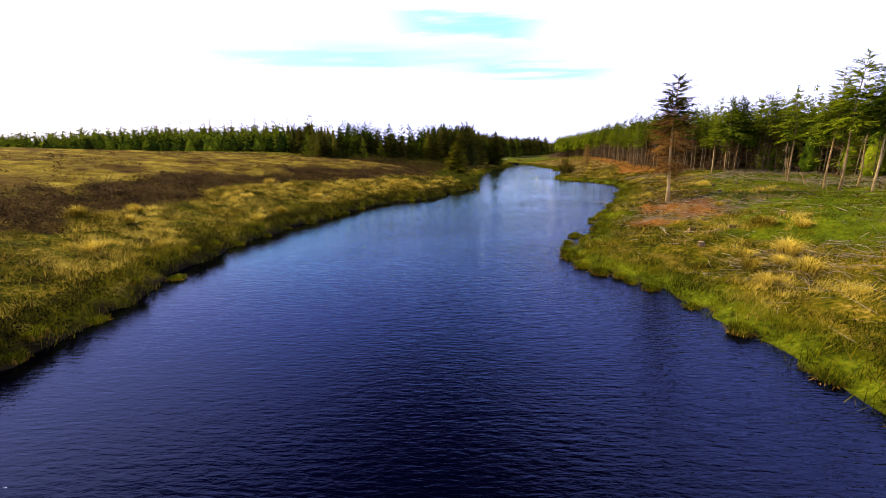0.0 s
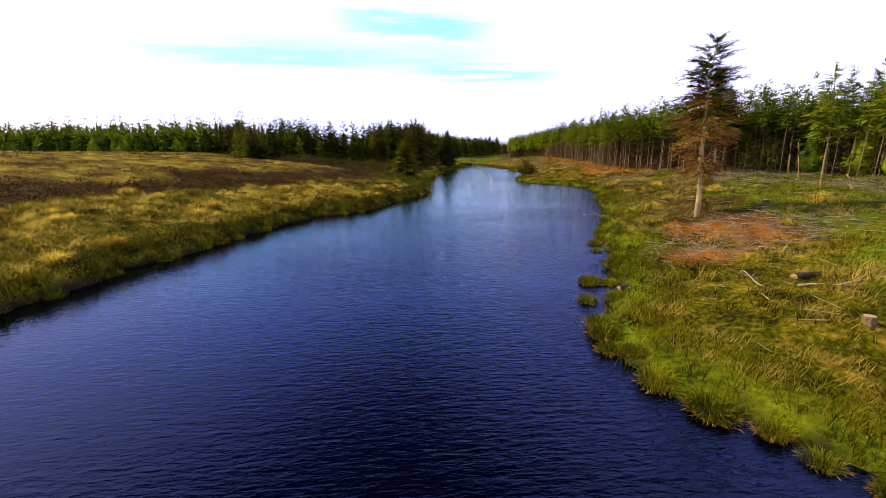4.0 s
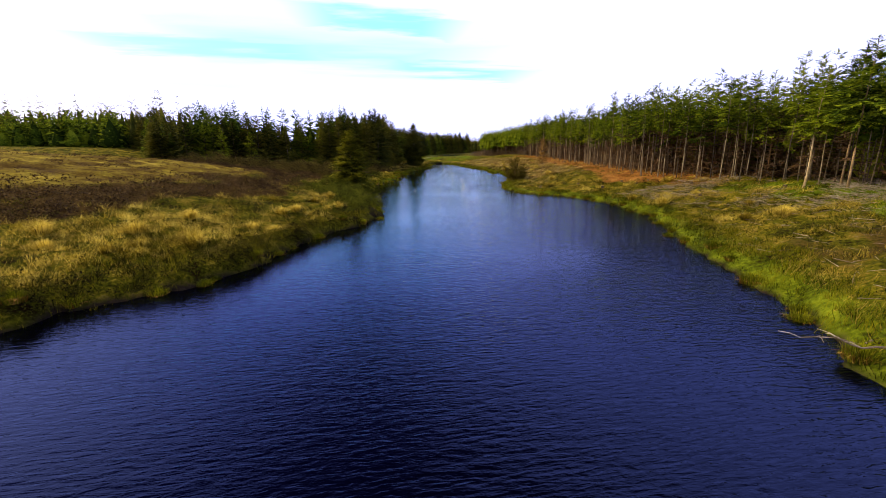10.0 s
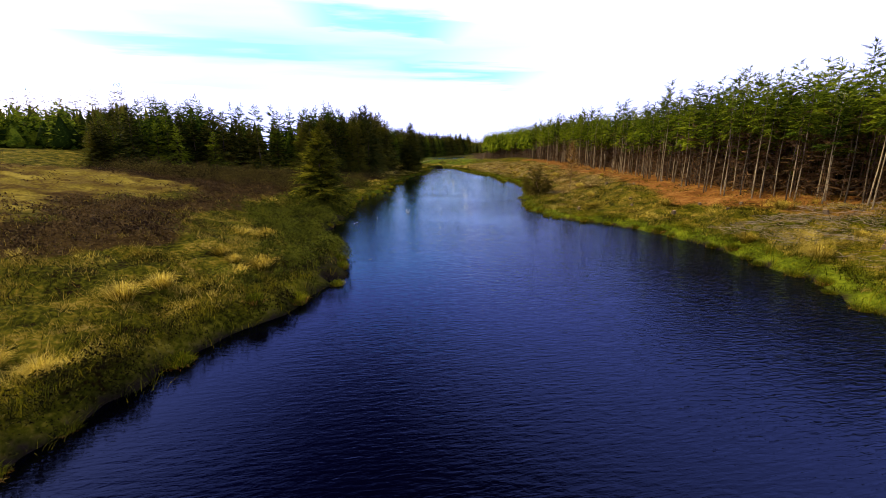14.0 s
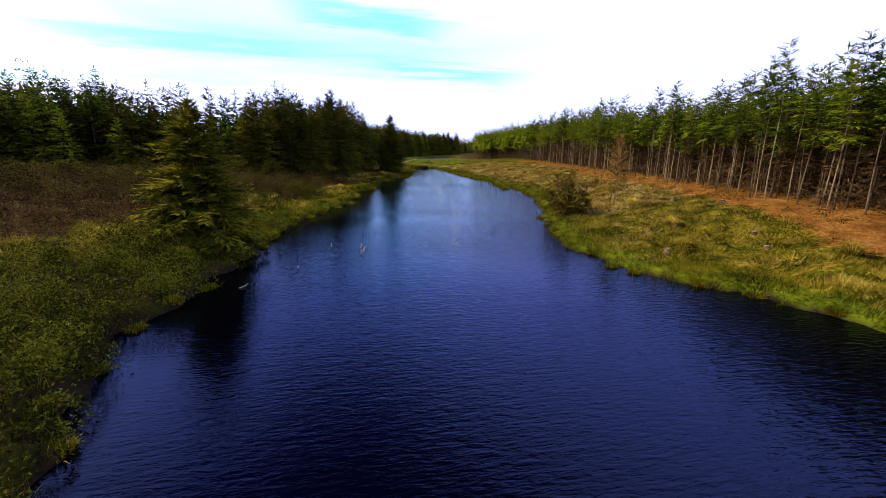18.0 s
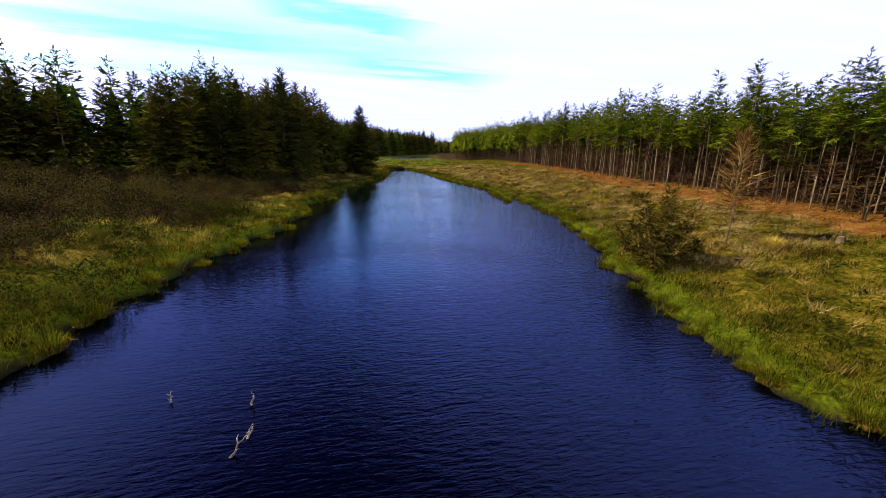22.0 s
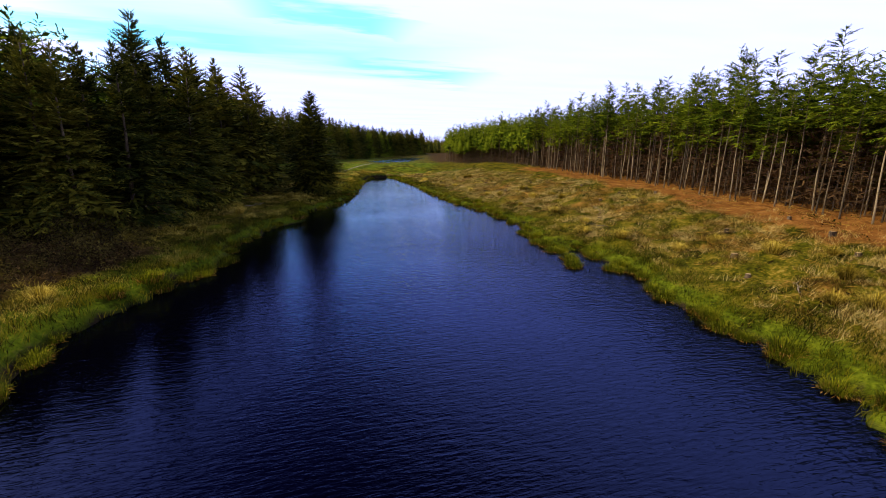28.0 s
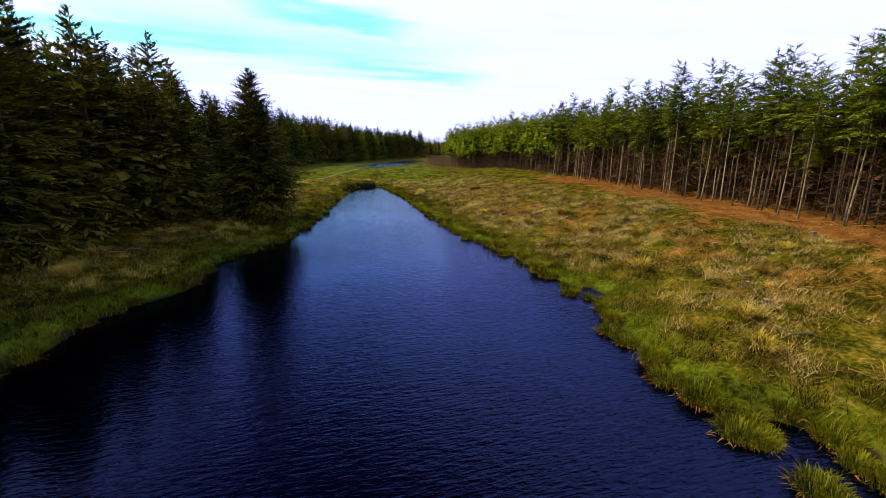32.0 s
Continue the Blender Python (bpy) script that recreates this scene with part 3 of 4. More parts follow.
def tube(points, radii, sides=7, bm=None):
    """A tapered round stem through the points."""
    bm = bm or bmesh.new()
    rings = []
    for i, (p, r) in enumerate(zip(points, radii)):
        p = Vector(p)
        a, b = Vector(points[max(i - 1, 0)]), Vector(points[min(i + 1, len(points) - 1)])
        q = (b - a).to_track_quat("Z", "Y")
        rings.append([bm.verts.new(p + q @ Vector((r * math.cos(k * 2 * math.pi / sides), r * math.sin(k * 2 * math.pi / sides), 0))) for k in range(sides)])
    for lo, hi in zip(rings, rings[1:]):
        for k in range(sides):
            bm.faces.new((lo[k], lo[(k + 1) % sides], hi[(k + 1) % sides], hi[k])).smooth = True
    bm.faces.new(rings[0][::-1])
    bm.faces.new(rings[-1])
    return bm


def sprays(branches, nodes, r, width=0.22, flop=0.35, stem=0.03, reach=0.24):
    """Feathered conifer branches: (start, azimuth, lift, length) each with a stem and paired side sprays, as slim diamonds."""
    S = np.array([b[0] for b in branches], float)
    A, lift, length = (np.array([b[k] for b in branches], float) for k in (1, 2, 3))

    def ray(a, l):
        return np.stack([np.cos(a) * np.cos(l), np.sin(a) * np.cos(l), np.sin(l)], 1)

    out, n = ray(A, lift), len(branches)
    I = np.repeat(np.arange(n), nodes * 2)
    m = len(I)
    step = np.tile(np.repeat(np.arange(nodes), 2), n)
    sign = np.tile((-1.0, 1.0), n * nodes)
    t = 0.14 + 0.86 * (step + r.random(m) * 0.8) / nodes
    P = S[I] + out[I] * (length[I] * t)[:, None]
    P[:, 2] -= 0.10 * length[I] * t * t
    size = (reach * 1.7 * (1 - t) + reach * 0.55) * length[I] * r.uniform(0.65, 1.35, m)
    D = ray(A[I] + sign * r.uniform(0.35, 1.15, m), lift[I] - r.uniform(-0.2, 0.55, m))
    P, D = np.concatenate([S, P]), np.concatenate([out, D])
    L = np.concatenate([length, size])
    H = np.concatenate([stem * length + 0.006, size * width * 0.5])
    side = np.cross(D, np.stack([r.normal(0, flop, n + m), r.normal(0, flop, n + m), np.ones(n + m)], 1))
    side *= (H / (np.linalg.norm(side, axis=1) + 1e-9))[:, None]
    mid = P + D * (L * 0.45)[:, None]
    V = np.stack([P, mid + side, P + D * L[:, None], mid - side], 1).reshape(-1, 3)
    return V, np.arange(4 * (n + m)).reshape(-1, 4)


def whorls(h, base, radius, step, per, r, shape=0.8, lift_top=0.7, lift_low=-0.25, ragged=0.25, lean=(0, 0)):
    out, z = [], base
    while z < h - 0.12:
        f = (z - base) / (h - base)
        rad = radius * (1 - f) ** shape + 0.12
        if f < 0.12:
            rad *= 0.7 + 2.5 * f
        for k in range(per):
            if r.random() < 0.12:
                continue
            zz = z + r.uniform(-0.4, 0.4) * step
            out.append(((lean[0] * zz, lean[1] * zz, zz), r.uniform(0, 2 * math.pi), lift_low + (lift_top - lift_low) * f + r.normal(0, 0.12), rad * r.uniform(1 - ragged, 1 + ragged)))
        z += step * r.uniform(0.8, 1.2)
    out.append(((lean[0] * (h - 0.5), lean[1] * (h - 0.5), h - 0.5), 0.0, 1.5, 0.55))
    return out


def conifer(kind, label, h, crown, radius, step, per, nodes, needle, bark, seed, trunk_r=None, dead=0, wobble=0.0, category="tree", fine=0.22, reach=0.15, **kw):
    """A conifer: tapered trunk, crown of feathered branches, and bare dead branches below where it has them."""
    r = np.random.default_rng(seed)
    root = tagged(new(kind), label, category)
    tr = trunk_r or 0.011 * h + 0.02
    ph = r.uniform(0, 6.28)
    pts = [(wobble * math.sin(ph + i * 0.9), wobble * math.cos(ph * 1.3 + i * 0.8), -0.25 + (h - 0.05) * i / 7) for i in range(8)]
    part("trunk", tube(pts, [tr * (1.25 if i == 0 else 1 - 0.9 * i / 7) + 0.006 for i in range(8)], 7), bark, root)
    V, F = sprays(whorls(h, crown, radius, step, per, r, **kw), nodes, r, fine, reach=reach)
    part("crown", mesh_from("crown", V, F, needle), needle, root)
    if dead:
        b = [((0, 0, r.uniform(0.12, 1.0) * (crown + 0.15 * h)), r.uniform(0, 6.28), r.uniform(-0.35, 0.25), radius * r.uniform(0.3, 0.85)) for _ in range(dead)]
        V, F = sprays(b, 7, r, 0.08, 0.8, 0.008)
        tagged(part("dead_brushwood", mesh_from("dead_brushwood", V, F, M_needle_dead), M_needle_dead, root, "bare brown dead lower branches"), kind="stuff")
    return root


def ground_z(x, y):
    return float(height(np.array([x]), np.array([y]))[0])


def levels(places):
    return height(np.array([p[0] for p in places]), np.array([p[1] for p in places]))


def stand(proto, x, y, turn=None, scale=1.0, sink=0.0, group="", tilt=0.0, z=None):
    m = pose(x, y, (ground_z(x, y) if z is None else z) - sink, tilt, tilt * 0.6, turn if turn is not None else rng.uniform(0, 360))
    ob = copy_thing(proto, m)
    ob.scale = (scale, scale, scale * rng.uniform(0.95, 1.06))
    if group:
        ob["group"] = group
    return ob


def discard(proto):
    for o in (*proto.children_recursive, proto):
        bpy.data.objects.remove(o)


# ---- plantation on the east side ----
E_LABEL = "tall slender plantation spruce with bare trunk and green top"
plantation = [conifer("plantation_spruce", E_LABEL, h, h * c, rad, 0.28, 5, 17, M_needle, M_bark_grey, 100 + i, 0.052, 40, 0.06, fine=0.26, shape=0.5, ragged=0.5, lift_top=0.6, lift_low=-0.15)
              for i, (h, c, rad) in enumerate(((10.3, 0.52, 1.3), (9.6, 0.60, 1.2), (10.8, 0.55, 1.35), (9.2, 0.45, 1.25), (9.9, 0.62, 1.15), (11.2, 0.57, 1.35)))]


def along(line, s):
    seg = np.hypot(*np.diff(line, axis=0).T)
    c = np.concatenate([[0], np.cumsum(seg)])
    x, y = np.interp(s, c, line[:, 0]), np.interp(s, c, line[:, 1])
    i = min(max(int(np.searchsorted(c, s)) - 1, 0), len(seg) - 1)
    dx, dy = (line[i + 1] - line[i]) / seg[i]
    return x, y, dx, dy


def row_places(line, offsets, spacing, s0, s1, side, jitter=0.5):
    out = []
    for k, off in enumerate(offsets):
        s = s0 + (k % 2) * spacing / 2
        while s < s1:
            x, y, dx, dy = along(line, s)
            out.append((x + side * dy * off + rng.normal(0, jitter), y - side * dx * off + rng.normal(0, jitter), k))
            s += spacing * rng.uniform(0.75, 1.3)
    return out


f_len = float(np.hypot(*np.diff(FOREST, axis=0).T).sum())
front = row_places(FOREST, (0.2,), 1.05, 84, 248, 1, 0.5)
front = (front + row_places(FOREST, (1.6,), 1.35, 100, 248, 1, 0.4))[:298]
for (x, y, k), z in zip(front, levels(front)):
    stand(plantation[rng.integers(6)], x, y, None, rng.uniform(0.87, 1.03) * np.interp(y, (60, 76, 95, 120, 132), (0.88, 0.91, 0.90, 0.92, 1.08)), 0.1, "trees of the plantation", rng.normal(0, 1.0), float(z))


def joined_wood(name, label, protos, places, smin=0.85, smax=1.1, mats=None, tall=None):
    """Rows further in, as one mesh of low trees: a stem and short feathered branches."""
    V, F, K, base = [], [], [], 0
    for (x, y), z in zip(places, levels(places)):
        v, f, k = protos[rng.integers(len(protos))]
        a, s = rng.uniform(0, 6.28), rng.uniform(smin, smax) * (np.interp(y, *tall) if tall else 1)
        c, q = math.cos(a) * s, math.sin(a) * s
        w = np.stack([v[:, 0] * c - v[:, 1] * q + x, v[:, 0] * q + v[:, 1] * c + y, v[:, 2] * s + z], 1)
        V.append(w)
        F.append(f + base)
        K.append(k)
        base += len(v)
    me = mesh_from(name, np.concatenate(V), np.concatenate(F), mats)
    me.materials.append(M_bark)
    me.polygons.foreach_set("material_index", np.concatenate(K).astype(np.int32))
    return tagged(new(name, me), label, "trees", kind="stuff")


def low_tree(h, crown, radius, step, per, nodes, seed, core=0.5, fine=0.5, **kw):
    r = np.random.default_rng(seed)
    V, F = sprays(whorls(h, crown, radius, step, per, r, **kw), nodes, r, fine, 0.6, 0.05, 0.28)
    V, F = list(V), [tuple(f) for f in F]
    # a slim closed core behind the sprays
    n = len(V)
    for f in (0.0, 0.12, 0.55, 1.0):
        q = core * radius * (0.5 if f == 0 else (1 - f) ** 0.8) + 0.03
        V.extend(np.array((q * math.cos(k * 1.2566), q * math.sin(k * 1.2566), crown + (h * 0.74 - crown) * f)) for k in range(5))
    F.extend((n + 5 * j + k, n + 5 * j + (k + 1) % 5, n + 5 * j + 5 + (k + 1) % 5, n + 5 * j + 5 + k) for j in range(3) for k in range(5))
    t, leaves = 0.0042 * h, len(F)
    foot = [np.array((t * math.cos(k * 2.094), t * math.sin(k * 2.094), -0.2)) for k in range(3)]
    n = len(V)
    V.extend(foot + [np.array((p[0] * 0.3, p[1] * 0.3, h * 0.9)) for p in foot])
    F.extend((n + k, n + (k + 1) % 3, n + 3 + (k + 1) % 3, n + 3 + k) for k in range(3))
    return np.array(V), np.array(F), np.array([0] * leaves + [1] * 3)


deep_e = [low_tree(h, h * c, 1.6, 0.5, 5, 2, 300 + i, 0.5, 0.42, shape=0.6) for i, (h, c) in enumerate(((9.6, 0.42), (10.1, 0.55), (9.2, 0.34), (9.9, 0.48), (9.0, 0.6)))]
back = row_places(FOREST, (2.9, 4.2, 5.6, 7.4, 9.6, 12.4), 1.7, 80, f_len, 1, 0.6) + row_places(FOREST, (0.2, 1.6), 1.3, 246, f_len, 1, 0.5)
deep_e2 = [low_tree(h, h * 0.02, 2.1, 0.8, 6, 1, 310 + i, 0.7, shape=0.75) for i, h in enumerate((9.6, 10.2, 9.0))]
# the darker needles here put the shade of the plantation's depth into colour
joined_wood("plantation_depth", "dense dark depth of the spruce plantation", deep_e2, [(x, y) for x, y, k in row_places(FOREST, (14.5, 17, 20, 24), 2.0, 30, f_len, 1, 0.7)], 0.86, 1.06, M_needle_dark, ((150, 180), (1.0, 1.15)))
joined_wood("plantation_margin", "dense green conifers behind the clearing", deep_e2, [(x, y) for x, y, k in row_places(FOREST, (3, 5, 7, 9.5), 2.2, 55, 122, 1, 1.0)], 0.85, 1.0, M_needle)
joined_wood("plantation_interior", "dark inner rows of the spruce plantation", deep_e, [(x, y) for x, y, k in back], 0.86, 1.02, M_needle, ((120, 130, 160, 180), (1.0, 1.06, 1.08, 1.15)))

dead_low = [low_tree(h, 0.3, 1.25, 0.55, 4, 3, 360 + i, 0.0, 0.14, shape=0.15) for i, h in enumerate((5.6, 6.2, 5.0))]
joined_wood("plantation_brushwood", "tangle of dead brown lower branches inside the plantation", dead_low, [(x, y) for x, y, k in row_places(FOREST, (2.2, 3.6, 5.0, 6.6), 1.5, 100, f_len, 1, 0.5)], 0.85, 1.1, M_needle_dead)

# ---- dark wood on the west side ----
W_LABEL = "dark full-crowned conifer at the edge of the wood"
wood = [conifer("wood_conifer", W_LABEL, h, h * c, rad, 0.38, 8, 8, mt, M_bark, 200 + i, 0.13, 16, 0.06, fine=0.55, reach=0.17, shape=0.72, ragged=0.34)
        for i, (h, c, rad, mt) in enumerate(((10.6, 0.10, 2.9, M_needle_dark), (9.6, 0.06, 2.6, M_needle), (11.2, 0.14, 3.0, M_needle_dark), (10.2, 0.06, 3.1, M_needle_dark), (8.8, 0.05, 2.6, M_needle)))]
wood_near = [conifer("wood_conifer", W_LABEL, h, h * c, rad, 0.30, 10, 16, M_needle_dark, M_bark, 230 + i, 0.15, 30, 0.06, fine=0.34, reach=0.14, shape=0.68, ragged=0.36)
             for i, (h, c, rad) in enumerate(((10.9, 0.05, 2.8), (11.4, 0.08, 3.0)))]
w_len = float(np.hypot(*np.diff(WOOD, axis=0).T).sum())
edge_w = row_places(WOOD, (0.8, 3.6), 2.5, 0, w_len, -1, 0.8)
for (x, y, k), z in zip(edge_w, levels(edge_w)):
    if z > 0.2:
        stand(wood_near[rng.integers(2)] if 126 < y < 152 and x > -8 else wood[rng.integers(5)], x, y, None, rng.uniform(0.82, 1.06) * np.interp(y, (120, 131, 136, 144, 165, 205, 235), (0.90, 1.04, 1.18, 1.24, 1.22, 1.22, 1.35)) * np.interp(x, (-40, -30), (0.78, 1.0)), 0.1, "trees of the dark wood", rng.normal(0, 1.5), float(z))
deep_w = [low_tree(h, h * 0.3, 2.3, 0.6, 6, 2, 320 + i, 0.45, 0.42, shape=0.75, ragged=0.35) for i, h in enumerate((10.8, 11.6, 10.2))]
joined_wood("wood_interior", "inner rows of the dark conifer wood", deep_w, [(x, y) for x, y, k in row_places(WOOD, (6.0, 8.5, 11.5, 15.5), 2.4, 0, w_len, -1, 1.2) if x > -34], 0.88, 1.08, M_needle, ((128, 145, 200, 240), (1.1, 1.16, 1.16, 1.25)))

# far woods that close the valley
far_places = []
for x0, x1, y0, y1, n in ((-330, -62, 168, 184, 620), (-60, -45, 158, 178, 40), (70, 130, 232, 285, 260), (60, 175, 490, 525, 420), (30, 110, 440, 480, 380), (-60, 30, 420, 470, 160), (130, 330, 340, 420, 160), (-700, -330, 168, 220, 260)):
    for _ in range(n):
        far_places.append((rng.uniform(x0, x1), rng.uniform(y0, y1)))
low_far = [low_tree(h, h * 0.04, 2.7, 1.4, 5, 1, 340 + i, 0.6, 0.7, shape=0.75, ragged=0.4) for i, h in enumerate((12.0, 13.0, 10.5))]
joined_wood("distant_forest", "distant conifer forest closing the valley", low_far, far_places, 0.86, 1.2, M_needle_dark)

belt = [low_tree(h, h * 0.02, 2.9, 0.8, 6, 1, 350 + i, 0.7, 0.5, shape=0.5, ragged=0.25) for i, h in enumerate((6.5, 7.5, 5.8))]
joined_wood("young_tree_belt", "belt of pale green young trees before the distant forest", belt, [(rng.uniform(-330, -60), rng.uniform(150, 168)) for _ in range(620)], 1.05, 1.3, M_needle)

# ---- single trees ----
t = conifer("bank_spruce", "bushy yellow-green young spruce on the grassy bank", 6.9, 0.15, 2.9, 0.25, 16, 26, M_needle_lit, M_bark, 11, 0.10, 0, 0.02, fine=0.34, reach=0.15, shape=0.68, ragged=0.25, lift_top=0.45, lift_low=-0.15)
t.matrix_world = pose(0.75, 85.9, ground_z(0.75, 85.9) - 0.05)
for i, (x, y, h, rad) in enumerate(((27.6, 31.2, 9.3, 2.1), (28.2, 33.0, 8.8, 1.8), (28.5, 29.6, 9.0, 1.9), (29.9, 38.8, 8.3, 1.5), (37.6, 58.6, 9.8, 1.8), (34.5, 55.8, 9.4, 2.2), (34.7, 59.0, 8.5, 1.5))):
    lone = conifer("clearing_spruce", "tall lone spruce with bare trunk below a full green top", h, h * 0.47, rad, 0.26, 8, 18, M_needle, M_bark_pale, 400 + i, 0.075, 14, 0.08, fine=0.28, shape=0.75, ragged=0.4, lift_top=0.5, lift_low=-0.2)
    lone.matrix_world = pose(x, y, ground_z(x, y) - 0.1, 0, 2.5 - i % 3, i * 50)
    tagged(lone, group="tall spruces on the clearing")
t = conifer("half_dead_spruce", "lone spruce, brown dead branches below a dark green top", 9.0, 5.6, 1.5, 0.2, 9, 16, M_needle_green, M_bark_pale, 12, 0.13, 0, 0.06, fine=0.26, shape=0.5, ragged=0.45, lift_top=0.6, lift_low=-0.1)
r = np.random.default_rng(31)
b = []
for _ in range(220):
    z = 1.5 + 6.0 * r.random() ** 0.8
    b.append(((0, 0, z), r.uniform(0, 6.28), r.normal(-0.12, 0.16), r.uniform(0.5, 1.0) * np.interp(z, (1.7, 3.2, 5.0, 7.7), (1.0, 2.0, 2.1, 0.9))))
V, F = sprays(b, 22, r, 0.055, 0.9, 0.007, 0.22)
tagged(part("dead_brushwood", mesh_from("dead_brushwood", V, F, M_twig), M_twig, t, "bare brown dead lower branches"), kind="stuff")
t.matrix_world = pose(16.5, 32.6, ground_z(16.5, 32.6) - 0.05)
t = conifer("shore_spruce", "tall dark spruce standing alone at the shore", 12.1, 0.4, 4.3, 0.28, 15, 18, M_needle_dark, M_bark, 13, 0.16, 0, 0.03, fine=0.24, shape=0.7)
t.matrix_world = pose(14.6, 158.5, ground_z(14.6, 158.5) - 0.05)
t = conifer("young_larch", "thin young larch with sparse brown twigs", 5.3, 1.6, 1.35, 0.17, 7, 16, M_larch, M_bark_pale, 14, 0.06, 8, 0.05, fine=0.09, shape=0.3, lift_top=1.0, lift_low=0.1, ragged=0.3)
t.matrix_world = pose(28.7, 94.8, ground_z(28.7, 94.8) - 0.05)

# ---- ground plants ----


def scatter(n, box, keep):
    x, y = rng.uniform(box[0], box[1], n), rng.uniform(box[2], box[3], n)
    d = shore(x, y)
    w = west(x, y)
    k = rng.random(n) < keep(x, y, d, w)
    return x[k], y[k], d[k]


def tufts(name, label, x, y, z, mat, blades, tall, wide, spread, lean, category="grass", plain=False):
    """Clumps of bent blades, three faces each, as one mesh."""
    n = len(x)
    if n == 0:
        return None
    size = rng.uniform(0.6, 1.35, n)
    X = np.repeat(x, blades) + rng.normal(0, 1, n * blades) * spread * np.repeat(size, blades)
    Y = np.repeat(y, blades) + rng.normal(0, 1, n * blades) * spread * np.repeat(size, blades)
    Z = np.repeat(z, blades) - 0.04
    m = n * blades
    hgt = tall * np.repeat(size, blades) * rng.uniform(0.55, 1.25, m)
    a = rng.uniform(0, 2 * np.pi, m)
    out = np.hypot(X - np.repeat(x, blades), Y - np.repeat(y, blades)) / (spread + 1e-6)
    ln = (lean * (0.4 + rng.random(m)) + 0.25 * lean * out) * hgt
    dx, dy = np.cos(a), np.sin(a)
    w = wide * rng.uniform(0.6, 1.4, m)
    sx, sy = -np.sin(a + 0.5), np.cos(a + 0.5)
    if plain:
        T = np.stack([np.stack([X + sx * w, Y + sy * w, Z], 1), np.stack([X - sx * w, Y - sy * w, Z], 1), np.stack([X + dx * ln, Y + dy * ln, Z + hgt * rng.uniform(0.7, 1.0, m)], 1)], 1)
        return tagged(new(name, mesh_from(name, T.reshape(-1, 3), np.arange(m * 3).reshape(-1, 3), mat)), label, category, kind="stuff")
    P = np.empty((m, 5, 3), np.float32)
    P[:, 0] = np.stack([X + sx * w, Y + sy * w, Z], 1)
    P[:, 1] = np.stack([X - sx * w, Y - sy * w, Z], 1)
    P[:, 2] = np.stack([X + dx * ln * 0.4 - sx * w * 0.8, Y + dy * ln * 0.4 - sy * w * 0.8, Z + hgt * 0.62], 1)
    P[:, 3] = np.stack([X + dx * ln * 0.4 + sx * w * 0.8, Y + dy * ln * 0.4 + sy * w * 0.8, Z + hgt * 0.62], 1)
    P[:, 4] = np.stack([X + dx * ln, Y + dy * ln, Z + hgt * rng.uniform(0.8, 1.0, m)], 1)
    b = np.arange(m) * 5
    F = np.concatenate([np.stack([b, b + 1, b + 2], 1), np.stack([b, b + 2, b + 3], 1), np.stack([b + 3, b + 2, b + 4], 1)])
    return tagged(new(name, mesh_from(name, P.reshape(-1, 3), F, mat)), label, category, kind="stuff")


def mounds(name, label, x, y, z, mat, leaves, tall, radius, leaf, category="shrub"):
    """Low rounded bushes of many small leafy facets, as one mesh."""
    n = len(x)
    size = rng.uniform(0.6, 1.4, n)
    m = n * leaves
    a, u = rng.uniform(0, 2 * np.pi, m), rng.random(m)
    rr = np.sqrt(1 - u * u) * rng.uniform(0.75, 1.1, m)
    S = np.repeat(size, leaves)
    C = np.stack([np.repeat(x, leaves) + np.cos(a) * rr * radius * S, np.repeat(y, leaves) + np.sin(a) * rr * radius * S, np.repeat(z, leaves) + u * tall * S * rng.uniform(0.8, 1.15, m)], 1)
    d1, d2 = rng.normal(0, 1, (m, 3)), rng.normal(0, 1, (m, 3))
    d1 /= np.linalg.norm(d1, axis=1)[:, None]
    d2 /= np.linalg.norm(d2, axis=1)[:, None]
    L = leaf * rng.uniform(0.6, 1.4, m)[:, None]
    P = np.stack([C - d1 * L, C + d1 * L, C + d2 * L * 1.3], 1)
    F = np.arange(m * 3).reshape(-1, 3)
    return tagged(new(name, mesh_from(name, P.reshape(-1, 3), F, mat)), label, category, kind="stuff")


def patch(x, y, f, s, lo, hi):
    return smooth(wave(x, y, f, s) + 0.5 * wave(x, y, f * 2.7, s + 1), lo, hi)


NEAR = (-30, 50, 2, 232)
# lush fringe along both shores
x, y, d = scatter(190000, NEAR, lambda x, y, d, w: np.where((d > -0.12) & (d < 2.4), 1.0 - 0.45 * smooth(d, 0.8, 2.4), 0) * (1 - 0.75 * scrub_zone(x, y, d, w)))
w = west(x, y)
tufts("shore_grass", "lush green grass and rush along the water's edge", x[~w], y[~w], height(x[~w], y[~w], d[~w]), M_grass, 18, 0.30, 0.006, 0.15, 0.6)
# west side in the darker blades that carry the bank's shade
tufts("bank_rush", "green rush and grass hanging over the water's edge, coloured with the bank's shade", x[w], y[w], height(x[w], y[w], d[w]), M_grass_shaded, 16, 0.34, 0.007, 0.15, 0.6)
# rough mixed grass on both banks


def rough_keep(x, y, d, w):
    k = masks(x, y, d, w)
    return np.where(d > 0.7, 0.9, 0) * (1 - 0.85 * scrub_zone(x, y, d, w)) * np.where(~w & (y > 92), 1 - 0.75 * smooth(d + wave(x, y, 0.8), 2.2, 3.6), 1) * (0.25 + 0.75 * patch(x, y, 1.5, 4.0, -0.35, 0.1)) * np.where(w, 1 - smooth(d, 9, 14), 1 - 0.9 * smooth(d, 9, 15)) * (1 - 0.75 * k["heather"]) * (1 - 0.85 * k["litter"]) * (1 - 0.85 * k["lush"] * (d > 4))


